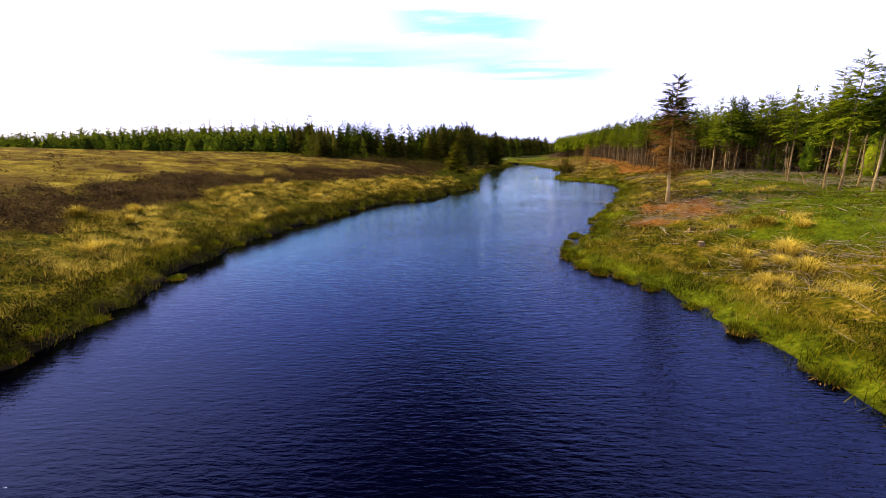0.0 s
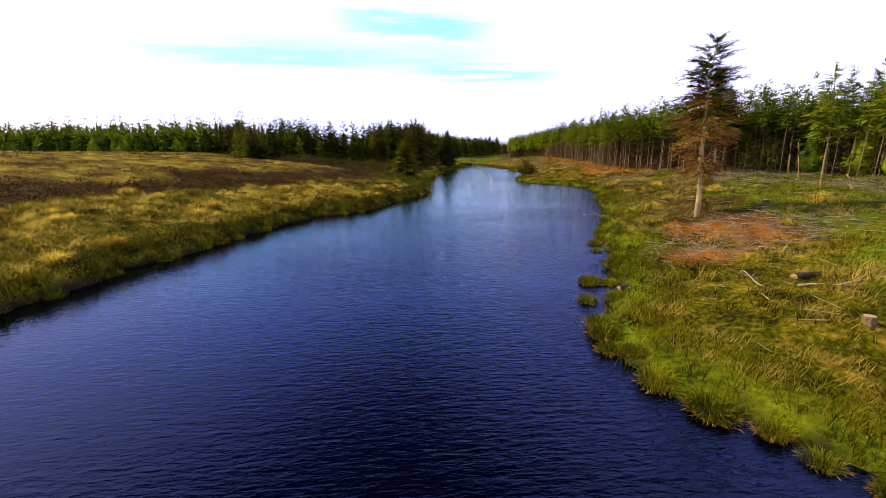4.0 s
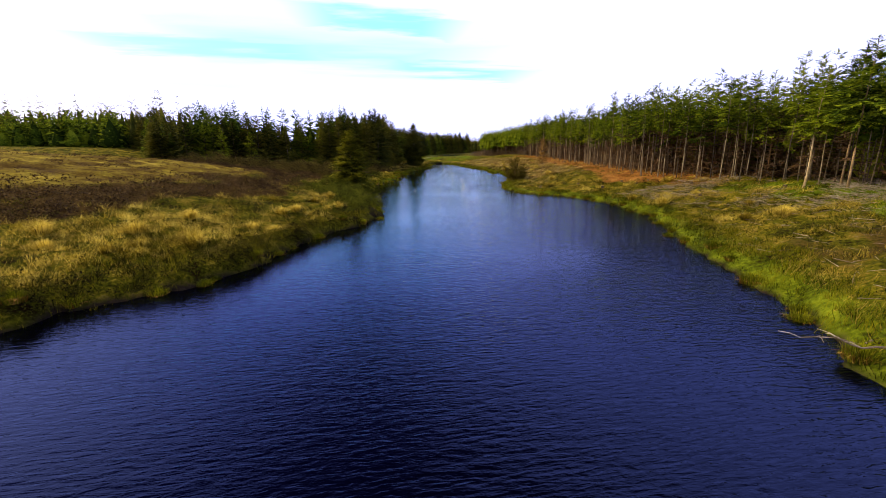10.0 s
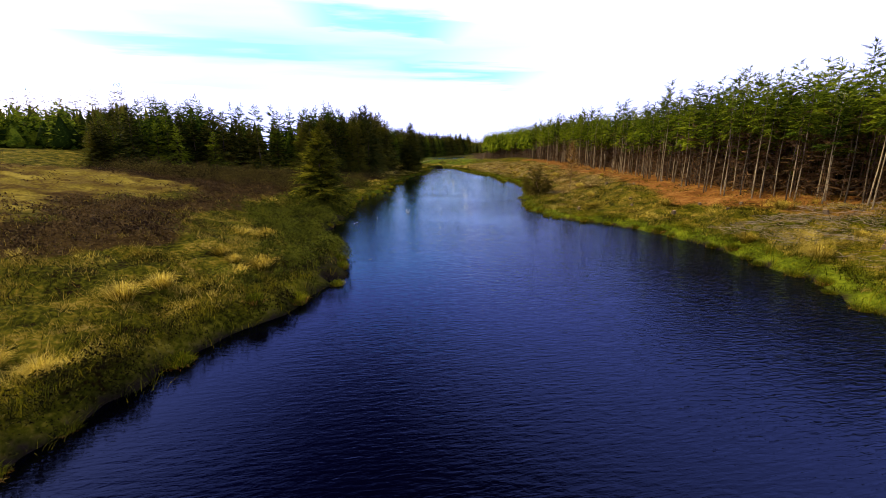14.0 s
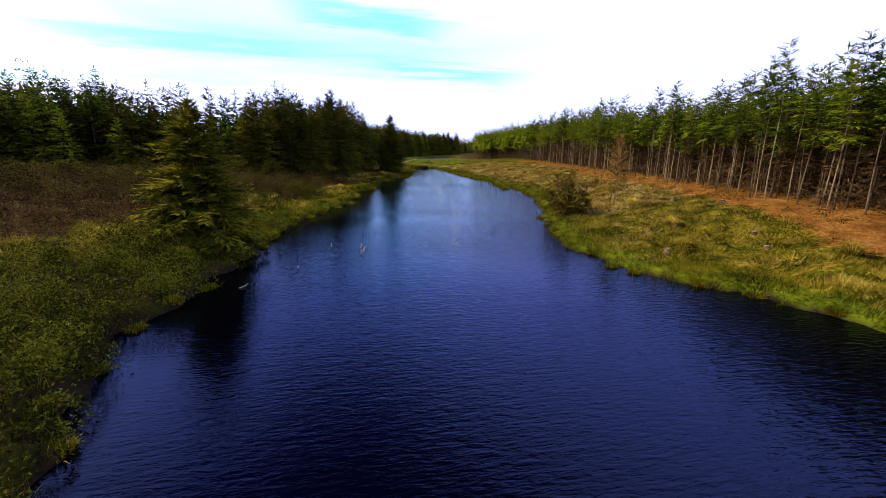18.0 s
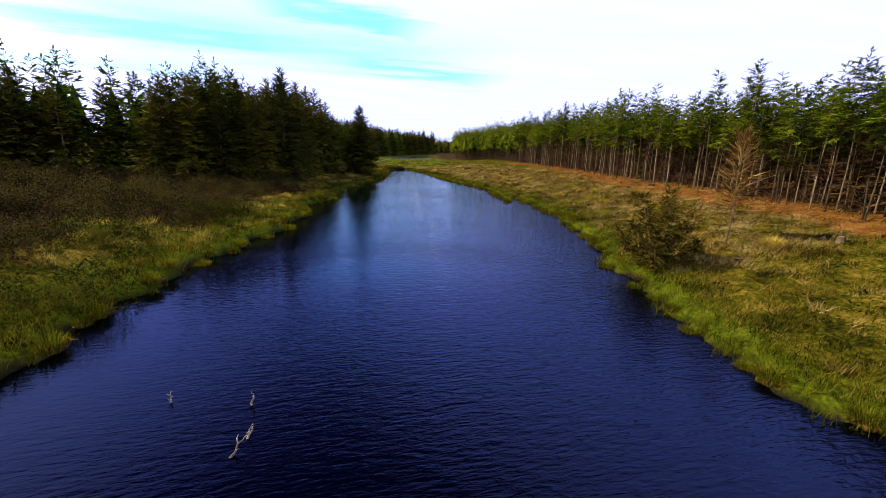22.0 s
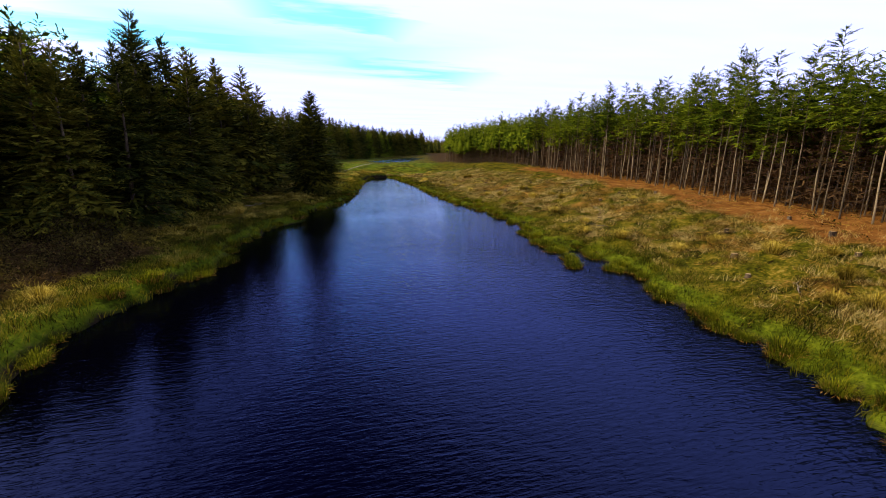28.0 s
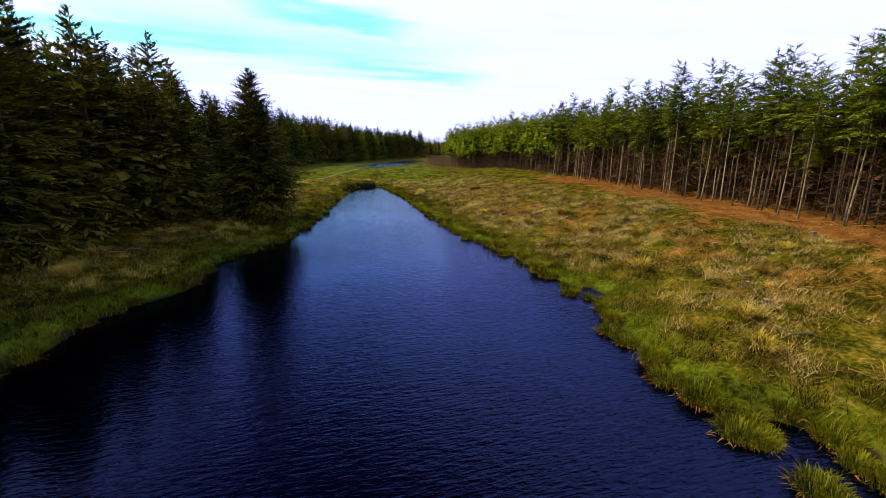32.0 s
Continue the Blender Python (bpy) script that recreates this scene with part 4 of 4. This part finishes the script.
def straw_keep(x, y, d, w):
    k = masks(x, y, d, w)
    return np.where(d > 1.2, 1.0, 0) * (1 - scrub_zone(x, y, d, w)) * np.where(w, 1 - smooth(d, 7.5, 11), 1 - smooth(d, 8, 13)) * patch(x, y, 0.55, 0.3, np.where(w & (y < 58), -0.6, np.where(w & (y < 88), 0.25, np.where(y < 62, 0.2, np.where(y < 92, 0.0, -0.35)))), np.where(w & (y < 58), 0.3, np.where(~w & (y > 92), 0.5, 0.9))) * (1 - k["heather"]) * (1 - 0.9 * k["litter"]) * np.where(w, np.where(y < 58, 1.3, 0.8), 0.7)


x, y, d = scatter(190000, NEAR, rough_keep)
tufts("rough_grass", "rough olive and yellow grass covering the banks", x, y, height(x, y, d), M_olive, 23, 0.28, 0.008, 0.19, 0.6, "grass", True)
# bright short grass of the clearing
x, y, d = scatter(60000, (10, 46, 4, 78), lambda x, y, d, w: np.where(~w & (d > 2.0), masks(x, y, d, w)["lush"] * 0.85, 0))
tufts("clearing_grass", "bright green short grass of the clearing", x, y, height(x, y, d), M_grass, 12, 0.16, 0.009, 0.2, 0.7, "grass", True)
# withered tan and rust grass on the upper east bank
x, y, d = scatter(40000, (18, 56, 78, 200), lambda x, y, d, w: np.where(~w & (d > 2.2) & (d < 16), patch(x, y, 0.42, 2.7, -0.75, 0.0) * patch(x, y, 1.7, 1.2, -0.5, 0.1) * (1 - 0.9 * masks(x, y, d, w)["litter"]) * smooth(d + wave(x, y, 0.8), 2.0, 4.0) * smooth(y, 84, 98), 0))
tufts("withered_grass", "withered tan and rust-brown grass on the bank", x, y, height(x, y, d), M_tan, 22, 0.32, 0.007, 0.16, 0.7, "grass", True)
# straw tussocks in patches
x, y, d = scatter(110000, NEAR, straw_keep)
e = ~west(x, y) & (y > 84)
tufts("moor_grass", "dry straw-coloured moor grass in patches", x[~e], y[~e], height(x[~e], y[~e], d[~e]), M_straw, 44, 0.36, 0.007, 0.13, 0.6, "grass", True)
tufts("bent_grass", "pale tan bent grass in clumps on the bank", x[e], y[e], height(x[e], y[e], d[e]), M_tan, 40, 0.34, 0.008, 0.19, 0.7, "grass", True)
# heather
x, y, d = scatter(60000, (-45, 10, 2, 135), lambda x, y, d, w: np.where(w & (d > 3), masks(x, y, d, w)["heather"] * 0.9 + 0.10 * patch(x, y, 0.4, 1.3, -0.2, 0.3) * smooth(d, 8, 14), 0))
mounds("heather_patch", "dark brown heather covering the slope", x, y, height(x, y, d), M_heather, 20, 0.30, 0.34, 0.055, "heather")
# low green scrub near the young spruce
x, y, d = scatter(9000, (-14, 5, 57, 112), lambda x, y, d, w: np.where(w & (d > -0.1), np.maximum(0.24 * scrub_zone(x, y, d, w), np.where((y > 84) & (d < 5), 0.2 * patch(x, y, 0.6, 1.1, 0.0, 0.5), 0)), 0))
mounds("dwarf_scrub", "low green bushes of bog myrtle on the bank", x, y, height(x, y, d), M_scrub, 330, 0.80, 0.66, 0.042)

# dark shrubs hanging over the west shore
x, y, d = scatter(34000, (-16, 6, 2, 62), lambda x, y, d, w: np.where(w & (d > 0.12) & (d < 1.4), 0.75 * (1 - smooth(d, 0.5, 1.3)) * (0.35 + 0.65 * patch(x, y, 0.7, 1.6, -0.4, 0.2)), 0))
mounds("bank_shrubs", "dark olive-brown heath shrubs overhanging the water's edge", x, y, height(x, y, d) - 0.12, M_bank, 60, 0.42, 0.36, 0.035)
# dark heath clumps among the grass of both banks
x, y, d = scatter(60000, (-24, 46, 2, 200), lambda x, y, d, w: np.where(w & (y < 62) & (d > 1.2) & (d < 11), 0.30 * patch(x, y, 0.8, 0.9, 0.0, 0.5), np.where(~w & (d > 0.9) & (d < 14), 0.13 * patch(x, y, 0.7, 3.4, 0.05, 0.5) * smooth(y, 30, 36), 0)))
mounds("heath_clumps", "low dark brown heath clumps among the grass", x, y, height(x, y, d) - 0.05, M_bank, 46, 0.34, 0.34, 0.04, "heath")
# brown undergrowth before the dark wood
x, y, d = scatter(16000, (-30, 10, 92, 134), lambda x, y, d, w: np.where(w & (d > 2.6), 0.5 * masks(x, y, d, w)["heather"] * patch(x, y, 0.45, 2.2, -0.5, 0.2), 0))
mounds("undergrowth", "tall dark brown undergrowth before the wood", x, y, height(x, y, d), M_under, 70, 0.85, 0.55, 0.05)

x, y, d = scatter(2600, (-30, 9, 90, 133), lambda x, y, d, w: np.where(w & (d > 3.4), 0.28 * masks(x, y, d, w)["heather"] * patch(x, y, 0.5, 4.1, -0.2, 0.4), 0))
mounds("wood_edge_bushes", "straggling olive-brown bushes along the edge of the wood", x, y, height(x, y, d), M_under, 420, 1.35, 0.95, 0.055)

# ---- tussocks that stand by themselves ----


def blade_dome(n, tall, spread, lean, wide, r, droop=0.0):
    """Blades that fan out of one foot, as vertices and triangles."""
    a, q = r.uniform(0, 2 * np.pi, n), np.sqrt(r.random(n))
    X, Y = np.cos(a) * q * spread, np.sin(a) * q * spread
    hgt = tall * r.uniform(0.6, 1.15, n) * (1 - 0.35 * q)
    ln = lean * tall * (0.15 + q) * r.uniform(0.6, 1.3, n)
    b = a + r.normal(0, 0.5, n)
    sx, sy, w = -np.sin(b), np.cos(b), wide * r.uniform(0.6, 1.4, n)
    P = np.empty((n, 5, 3))
    P[:, 0] = np.stack([X + sx * w, Y + sy * w, 0 * X - 0.1], 1)
    P[:, 1] = np.stack([X - sx * w, Y - sy * w, 0 * X - 0.1], 1)
    mx, my = X + np.cos(b) * ln * 0.5, Y + np.sin(b) * ln * 0.5
    P[:, 2] = np.stack([mx - sx * w, my - sy * w, hgt * 0.7], 1)
    P[:, 3] = np.stack([mx + sx * w, my + sy * w, hgt * 0.7], 1)
    P[:, 4] = np.stack([X + np.cos(b) * ln * 1.15, Y + np.sin(b) * ln * 1.15, hgt * (1 - droop * r.random(n))], 1)
    k = np.arange(n) * 5
    return P.reshape(-1, 3), np.concatenate([np.stack([k, k + 1, k + 2], 1), np.stack([k, k + 2, k + 3], 1), np.stack([k + 3, k + 2, k + 4], 1)])


def sedge(seed):
    r = np.random.default_rng(seed)
    root = tagged(new("sedge_tussock"), "round green sedge tussock with ochre skirt, at the water's edge", "tussock", "sedge tussocks along the shore")
    part("green_leaves", mesh_from("green_leaves", *blade_dome(420, 0.46, 0.32, 0.42, 0.006, r, 0.4), M_sedge), M_sedge, root)
    part("dead_skirt", mesh_from("dead_skirt", *blade_dome(110, 0.24, 0.36, 0.8, 0.010, r, 0.95), M_skirt), M_skirt, root, "ochre dead leaves round the foot")
    return root


def tussock(seed):
    r = np.random.default_rng(seed)
    root = tagged(new("grass_tussock"), "tall pale straw tussock of moor grass", "tussock", "straw tussocks on the banks")
    part("dry_leaves", mesh_from("dry_leaves", *blade_dome(380, 0.80, 0.24, 0.7, 0.006, r, 0.6), M_straw), M_straw, root)
    part("green_leaves", mesh_from("green_leaves", *blade_dome(120, 0.50, 0.26, 0.7, 0.008, r, 0.3), M_olive), M_olive, root)
    return root


M_sedge = material("green_sedge", [(0.048, 0.060, 0.004), (0.135, 0.155, 0.006), (0.27, 0.265, 0.012)], 1.5, 0.9, 6, 0, 0.5, 0.25, 0.4, 0.03)
M_skirt = material("ochre_dead_leaves", [(0.12, 0.055, 0.008), (0.30, 0.15, 0.02), (0.45, 0.27, 0.05)], 2.0, 0.85, 6, 0, 0.5, 0.2, 0.2, 0.05)
sedges, tussocks = [sedge(40 + i) for i in range(4)], [tussock(50 + i) for i in range(4)]
spots = [(31.2, 136.3), (31.6, 139.1), (32.3, 147.9), (31.8, 150.2), (31.7, 135.5), (9.9, 125.9), (29.3, 114.6), (29.4, 111.9),
         (8.9, 123.2), (7.5, 117.2), (7.8, 16.7), (8.2, 15.9), (7.6, 17.4), (7.0, 18.2), (6.6, 19.2), (6.7, 20.4), (6.5, 21.6),
         (8.0, 26.2), (8.3, 26.35), (8.15, 26.6), (7.25, 24.4), (10.7, 31.5), (10.6, 29.2), (10.0, 28.2),
         (29.0, 123.2), (29.2, 123.7), (29.4, 124.3), (28.8, 122.7), (28.6, 122.4), (29.7, 125.7), (29.4, 126.1), (30.1, 125.9), (30.3, 126.4), (30.3, 121.6), (30.7, 121.9), (30.5, 121.2), (31.0, 124.6)]
for line, s0, s1 in ((LEFT, 90, 290), (RIGHT, 85, 290)):
    s = s0
    while s < s1:
        x, y, dx, dy = along(line, s)
        spots.append((x + rng.normal(0, 0.22), y + rng.normal(0, 0.22)))
        s += rng.uniform(0.9, 3.0) if line is LEFT or y < 96 else rng.uniform(0.6, 1.7)
for (x, y), z in zip(spots, levels(spots)):
    ob = stand(sedges[rng.integers(4)], x, y, None, rng.uniform(0.75, 1.25) * np.interp(y, (95, 112), (0.85, 1.05)), 0.0, "", 0, max(float(z), -0.06))
spots = [(-0.2, 64.2), (0.3, 63.0), (-0.9, 65.0), (0.8, 64.3), (-1.6, 61.2), (-2.3, 60.2), (-4.4, 51.9), (-6.0, 50.8), (-7.0, 52.5), (13.2, 16.5), (12.6, 17.5), (14.0, 17.2), (13.6, 15.6), (12.0, 16.2), (28.5, 57.0), (26.0, 66.5)]
tx, ty, td = scatter(5200, NEAR, lambda x, y, d, w: 0.55 * straw_keep(x, y, d, w))
spots += list(zip(tx[:210], ty[:210]))
for (x, y), z in zip(spots, levels(spots)):
    stand(tussocks[rng.integers(4)], x, y, None, rng.uniform(0.6, 1.1), 0.0, "", 0, float(z))

# ---- pine bush ----
bush = tagged(new("pine_bush"), "rounded brownish-green pine bush with forked pale stems at the shore", "bush")
bush.matrix_world = pose(24.3, 94.2, ground_z(24.3, 94.2) - 0.05)
r = np.random.default_rng(61)
M_bush = material("bronze_pine_needles", [(0.030, 0.024, 0.004), (0.105, 0.082, 0.012), (0.24, 0.18, 0.026)], 0.9, 0.9, 6, 0, 0.45, 0, 0.2, 0.04)
b = []
for k, (lean, turn, tall) in enumerate(((0.10, 0.4, 3.5), (0.30, 2.2, 3.3), (0.36, 4.2, 3.2), (0.46, 5.5, 2.9), (0.56, 1.2, 2.8), (0.62, 3.1, 2.7), (0.74, 0.2, 2.5), (0.76, 4.7, 2.4), (0.86, 2.3, 2.3), (0.92, 3.9, 2.1), (0.92, 5.8, 2.1), (0.95, 1.0, 2.1))):
    end = np.array((math.sin(lean) * math.cos(turn), math.sin(lean) * math.sin(turn), math.cos(lean))) * tall
    pts = [end * f + np.array((0, 0, -0.12 * math.sin(f * 3.1) * tall * lean)) for f in (0, 0.3, 0.65, 0.95)]
    part("limb", tube(pts, [0.055, 0.04, 0.025, 0.008], 6), M_bark_pale, bush)
    for _ in range(86):
        f = 0.30 + 0.70 * r.random() ** 0.75
        b.append((end * f + np.array((0, 0, -0.12 * math.sin(f * 3.1) * tall * lean)), r.uniform(0, 6.28), r.uniform(-0.5, 1.0), r.uniform(0.5, 1.0) * (1.0 - 0.35 * f)))
V, F = sprays(b, 26, r, 0.36, 1.2, 0.010, 0.115)
part("foliage", mesh_from("foliage", V, F, M_bush), M_bush, bush)

# ---- felled timber, stumps, poles, sticks ----


def log(x, y, length, radius, turn, label, lift=0.0):
    root = tagged(new("log"), label, "log")
    root.matrix_world = pose(x, y, ground_z(x, y) + radius * 0.7 + lift, 0, 0, turn)
    pts = [(-length / 2 + length * i / 4, 0.02 * math.sin(i * 1.7), 0.012 * math.cos(i * 2.1)) for i in range(5)]
    part("bark", tube(pts, [radius * f for f in (1.0, 0.97, 1.02, 0.94, 0.96)], 10), M_bark, root)
    for sx in (-1, 1):
        part("cut_end", tube([(sx * (length / 2 - 0.02), 0, 0), (sx * (length / 2 + 0.012), 0, 0)], [radius * 0.93, radius * 0.90], 10), M_cut, root, "pale sawn end")
    return root


log(9.0, 25.3, 0.55, 0.10, 15, "short sawn log lying in the grass near the water")
log(14.3, 23.4, 1.9, 0.13, 8, "fallen log with one pale sawn end on the grass")
log(14.6, 21.4, 0.6, 0.07, -20, "small pale offcut lying on the grass")
log(9.7, 26.7, 0.5, 0.06, 60, "short thin log end at the bank")


def stump(seed):
    root = tagged(new("stump"), "low weathered tree stump with pale sawn top", "stump", "stumps on the felled strip")
    r = np.random.default_rng(seed)
    bm = bmesh.new()
    rings = []
    for z, f in ((-0.12, 1.45), (0.03, 1.15), (0.12, 1.0), (0.24, 0.96)):
        rings.append([bm.verts.new((0.16 * f * (1 + 0.13 * math.sin(3 * k * 0.628 + seed)) * math.cos(k * 0.628), 0.16 * f * (1 + 0.13 * math.sin(3 * k * 0.628 + seed)) * math.sin(k * 0.628), z + (0.02 * r.random() if z > 0.2 else 0))) for k in range(10)])
    for lo, hi in zip(rings, rings[1:]):
        for k in range(10):
            bm.faces.new((lo[k], lo[(k + 1) % 10], hi[(k + 1) % 10], hi[k]))
    bm.faces.new(rings[-1])
    part("bark", bm, M_bark, root)
    part("sawn_top", tube([(0, 0, 0.235), (0, 0, 0.268)], [0.14, 0.13], 10), M_cut, root, "pale sawn top")
    return root


stumps = [stump(i) for i in range(3)]
spots = [(12.2, 20.0), (35.8, 130.6), (35.4, 119.0), (23.4, 81.5), (33.3, 116.5), (28.8, 61.9), (15.0, 26.5), (27.5, 80.0), (30.5, 73.0), (36.5, 124.0)]
tx, ty, td = scatter(4000, (14, 50, 14, 165), lambda x, y, d, w: np.where(~w & (d > 4) & (d < 15), 0.05, 0))
spots += list(zip(tx[:74], ty[:74]))
for (x, y), z in zip(spots, levels(spots)):
    stand(stumps[rng.integers(3)], x, y, None, rng.uniform(0.5, 0.95), 0.02, "", 0, float(z))


def branch(x, y, z, length, turn, seed, label, name="fallen_branch", lift=6.0, mat=None):
    """A dead branch: a crooked stem with forked side twigs."""
    r = np.random.default_rng(seed)
    root = tagged(new(name), label, "branch")
    root.matrix_world = pose(x, y, z, 0, -lift, turn)
    pts = [(length * i / 5, 0.05 * length * r.normal(), 0.03 * length * r.normal()) for i in range(6)]
    part("stem", tube(pts, [0.03 * (1 - i / 6.5) for i in range(6)], 6), mat or M_deadwood, root)
    for i in range(2, 6):
        p, a = Vector(pts[i]), r.choice((-1, 1)) * r.uniform(0.4, 1.0)
        q = p + Vector((math.cos(a), math.sin(a), r.uniform(0.0, 0.5))) * length * r.uniform(0.15, 0.35)
        part("twig", tube([p, (p + q) / 2 + Vector((0, 0, 0.03)), q], [0.012, 0.009, 0.004], 5), mat or M_deadwood, root)
    return root


for i, (x, y, ln, turn, label) in enumerate((
        (35.0, 128.4, 1.7, 160, "bare bleached branch lying in rough grass"), (33.0, 114.2, 1.0, 40, "pale forked twig lying in the grass"), (15.5, 39.7, 1.8, 172, "fallen grey branch reaching over the water"),
        (14.9, 39.0, 1.2, 150, "thin dead branch hanging over the bank"), (12.6, 22.3, 2.4, -10, "long thin dead branch on the grass"), (12.0, 22.9, 1.2, 70, "forked dead twig on the grass"),
        (8.6, 146.1, 1.6, 20, "white fallen branch at the edge of the wood"), (38.0, 133.0, 1.6, 100, "grey dead branch on the felled strip"), (29.5, 85.2, 1.5, 30, "grey dead branch in pale grass"), (31.5, 88.3, 1.3, -30, "dry dead branch in pale grass"))):
    branch(x, y, ground_z(x, y) + 0.10, ln, turn, 70 + i, label)
for i, (x, y, ln, turn, up) in enumerate(((8.3, 85.4, 0.9, 35, 42), (8.5, 85.9, 0.55, 20, 60), (6.8, 87.4, 0.45, 100, 65), (4.5, 86.1, 0.5, 200, 30), (3.6, 80.3, 0.8, 30, 20), (5.05, 68.3, 0.45, 10, 25), (8.4, 87.0, 0.5, 40, 70), (5.6, 83.0, 0.35, 80, 70))):
    branch(x, y, -0.08, ln * 0.6, turn, 90 + i, "dead stick poking out of the water", "drowned_stick", up, M_bark if i in (3, 5) else None)
for i, (x, y, h, lean, turn) in enumerate(((34.6, 45.5, 3.3, 10, 100), (29.4, 36.2, 1.3, 32, 180), (31.5, 34.0, 4.2, 4, 60), (38.9, 51.2, 3.2, 7, 200))):
    pole = tagged(new("bare_pole"), "bare leaning dead trunk still standing on the felled strip" if lean > 4 else "bare upright dead trunk still standing on the felled strip", "dead tree", "bare trunks on the felled strip")
    pole.matrix_world = pose(x, y, ground_z(x, y) - 0.1, 0, lean, turn)
    part("trunk", tube([(0.03 * math.sin(k * 1.3 + i), 0.03 * math.cos(k * 1.7), h * k / 5) for k in range(6)], [0.085 - 0.055 * k / 5 for k in range(6)], 7), M_bark_pale, pole)
    rr = np.random.default_rng(120 + i)
    for k in range(int(h * 1.3)):
        zz, a = rr.uniform(0.35, 0.98) * h, rr.uniform(0, 6.28)
        part("stub", tube([(0, 0, zz), (math.cos(a) * 0.35, math.sin(a) * 0.35, zz + 0.06)], [0.012, 0.005], 5), M_deadwood, pole)


def brash(name, label, x, y, z, mat, length, thick):
    """Loose twigs lying at random, three-sided, as one mesh."""
    n = len(x)
    a, e = rng.uniform(0, 2 * np.pi, n), rng.normal(0.08, 0.16, n)
    L, T = length * rng.uniform(0.4, 1.5, n), thick * rng.uniform(0.6, 1.5, n)
    D = np.stack([np.cos(a) * np.cos(e), np.sin(a) * np.cos(e), np.sin(e)], 1)
    S = np.stack([-np.sin(a), np.cos(a), 0 * a], 1)
    U = np.cross(D, S)
    C = np.stack([x, y, z + 0.05 + 0.10 * rng.random(n)], 1)
    P = np.empty((n, 6, 3))
    for k in range(3):
        off = (math.cos(k * 2.094) * S + math.sin(k * 2.094) * U) * T[:, None]
        P[:, k], P[:, k + 3] = C - D * L[:, None] / 2 + off, C + D * L[:, None] / 2 + off * 0.4
    b = np.arange(n) * 6
    F = np.concatenate([np.stack([b + k, b + (k + 1) % 3, b + 3 + (k + 1) % 3, b + 3 + k], 1) for k in range(3)])
    return tagged(new(name, mesh_from(name, P.reshape(-1, 3), F, mat)), label, "brushwood", kind="stuff")


x, y, d = scatter(52000, (9, 48, 8, 70), lambda x, y, d, w: np.where(~w & (d > 1.5), 0.05 + 0.8 * (1 - smooth(np.hypot((x - 15.5) / 6.5, (y - 28.8) / 2.6), 0.6, 1.2)) + 0.7 * smooth(x - 0.12 * (60 - y), 26, 29) * smooth(48 - x, 0, 6) * patch(x, y, 0.3, 0.6, -0.6, 0.1) + 0.6 * (1 - smooth(np.hypot((x - 14) / 4, (y - 16) / 2.4), 0.5, 1.2)), 0))
brash("felling_brash", "grey and brown felling twigs strewn over the ground", x, y, height(x, y, d), M_deadwood, 0.75, 0.011)
x, y, d = scatter(16000, (18, 62, 60, 170), lambda x, y, d, w: np.where(~w & (d > 2.5), 0.10 + 0.75 * masks(x, y, d, w)["litter"], 0))
brash("litter_twigs", "brown twigs and needle litter along the plantation", x, y, height(x, y, d), M_skirt, 0.5, 0.012)

# reeds standing in the shallows
x, y, d = scatter(40000, (3, 34, 70, 205), lambda x, y, d, w: np.where((d > -0.9) & (d < 0.05), patch(x, y, 0.31, 3.3, 0.35, 0.7) * 0.35, 0))
tufts("reeds", "thin green reeds standing in the shallows", x, y, 0 * x - 0.1, M_grass, 3, 0.55, 0.007, 0.05, 0.12, "reeds")
# pale track crossing the valley beyond the pond
sx = np.interp(np.linspace(0, 3, 60), (0, 1, 2, 3), (18.5, 21.5, 25, 28))
sy = np.interp(np.linspace(0, 3, 60), (0, 1, 2, 3), (209, 212, 216, 218.8))
P = np.empty((60, 2, 3))
for k, off in enumerate((-0.22, 0.22)):
    P[:, k] = np.stack([sx - 0.45 * off, sy + off, height(sx, sy) + 0.04], 1)
b = np.arange(59) * 2
M_track = material("pale_gravel", [(0.20, 0.17, 0.12), (0.32, 0.28, 0.21), (0.45, 0.40, 0.32)], 0.8, 0.9, 9, 0.4)
tagged(new("track", mesh_from("track", P.reshape(-1, 3), np.stack([b, b + 2, b + 3, b + 1], 1), M_track)), "pale gravel track crossing the marsh", "track", kind="structure")
for proto in plantation + wood + wood_near + sedges + tussocks + stumps:
    discard(proto)
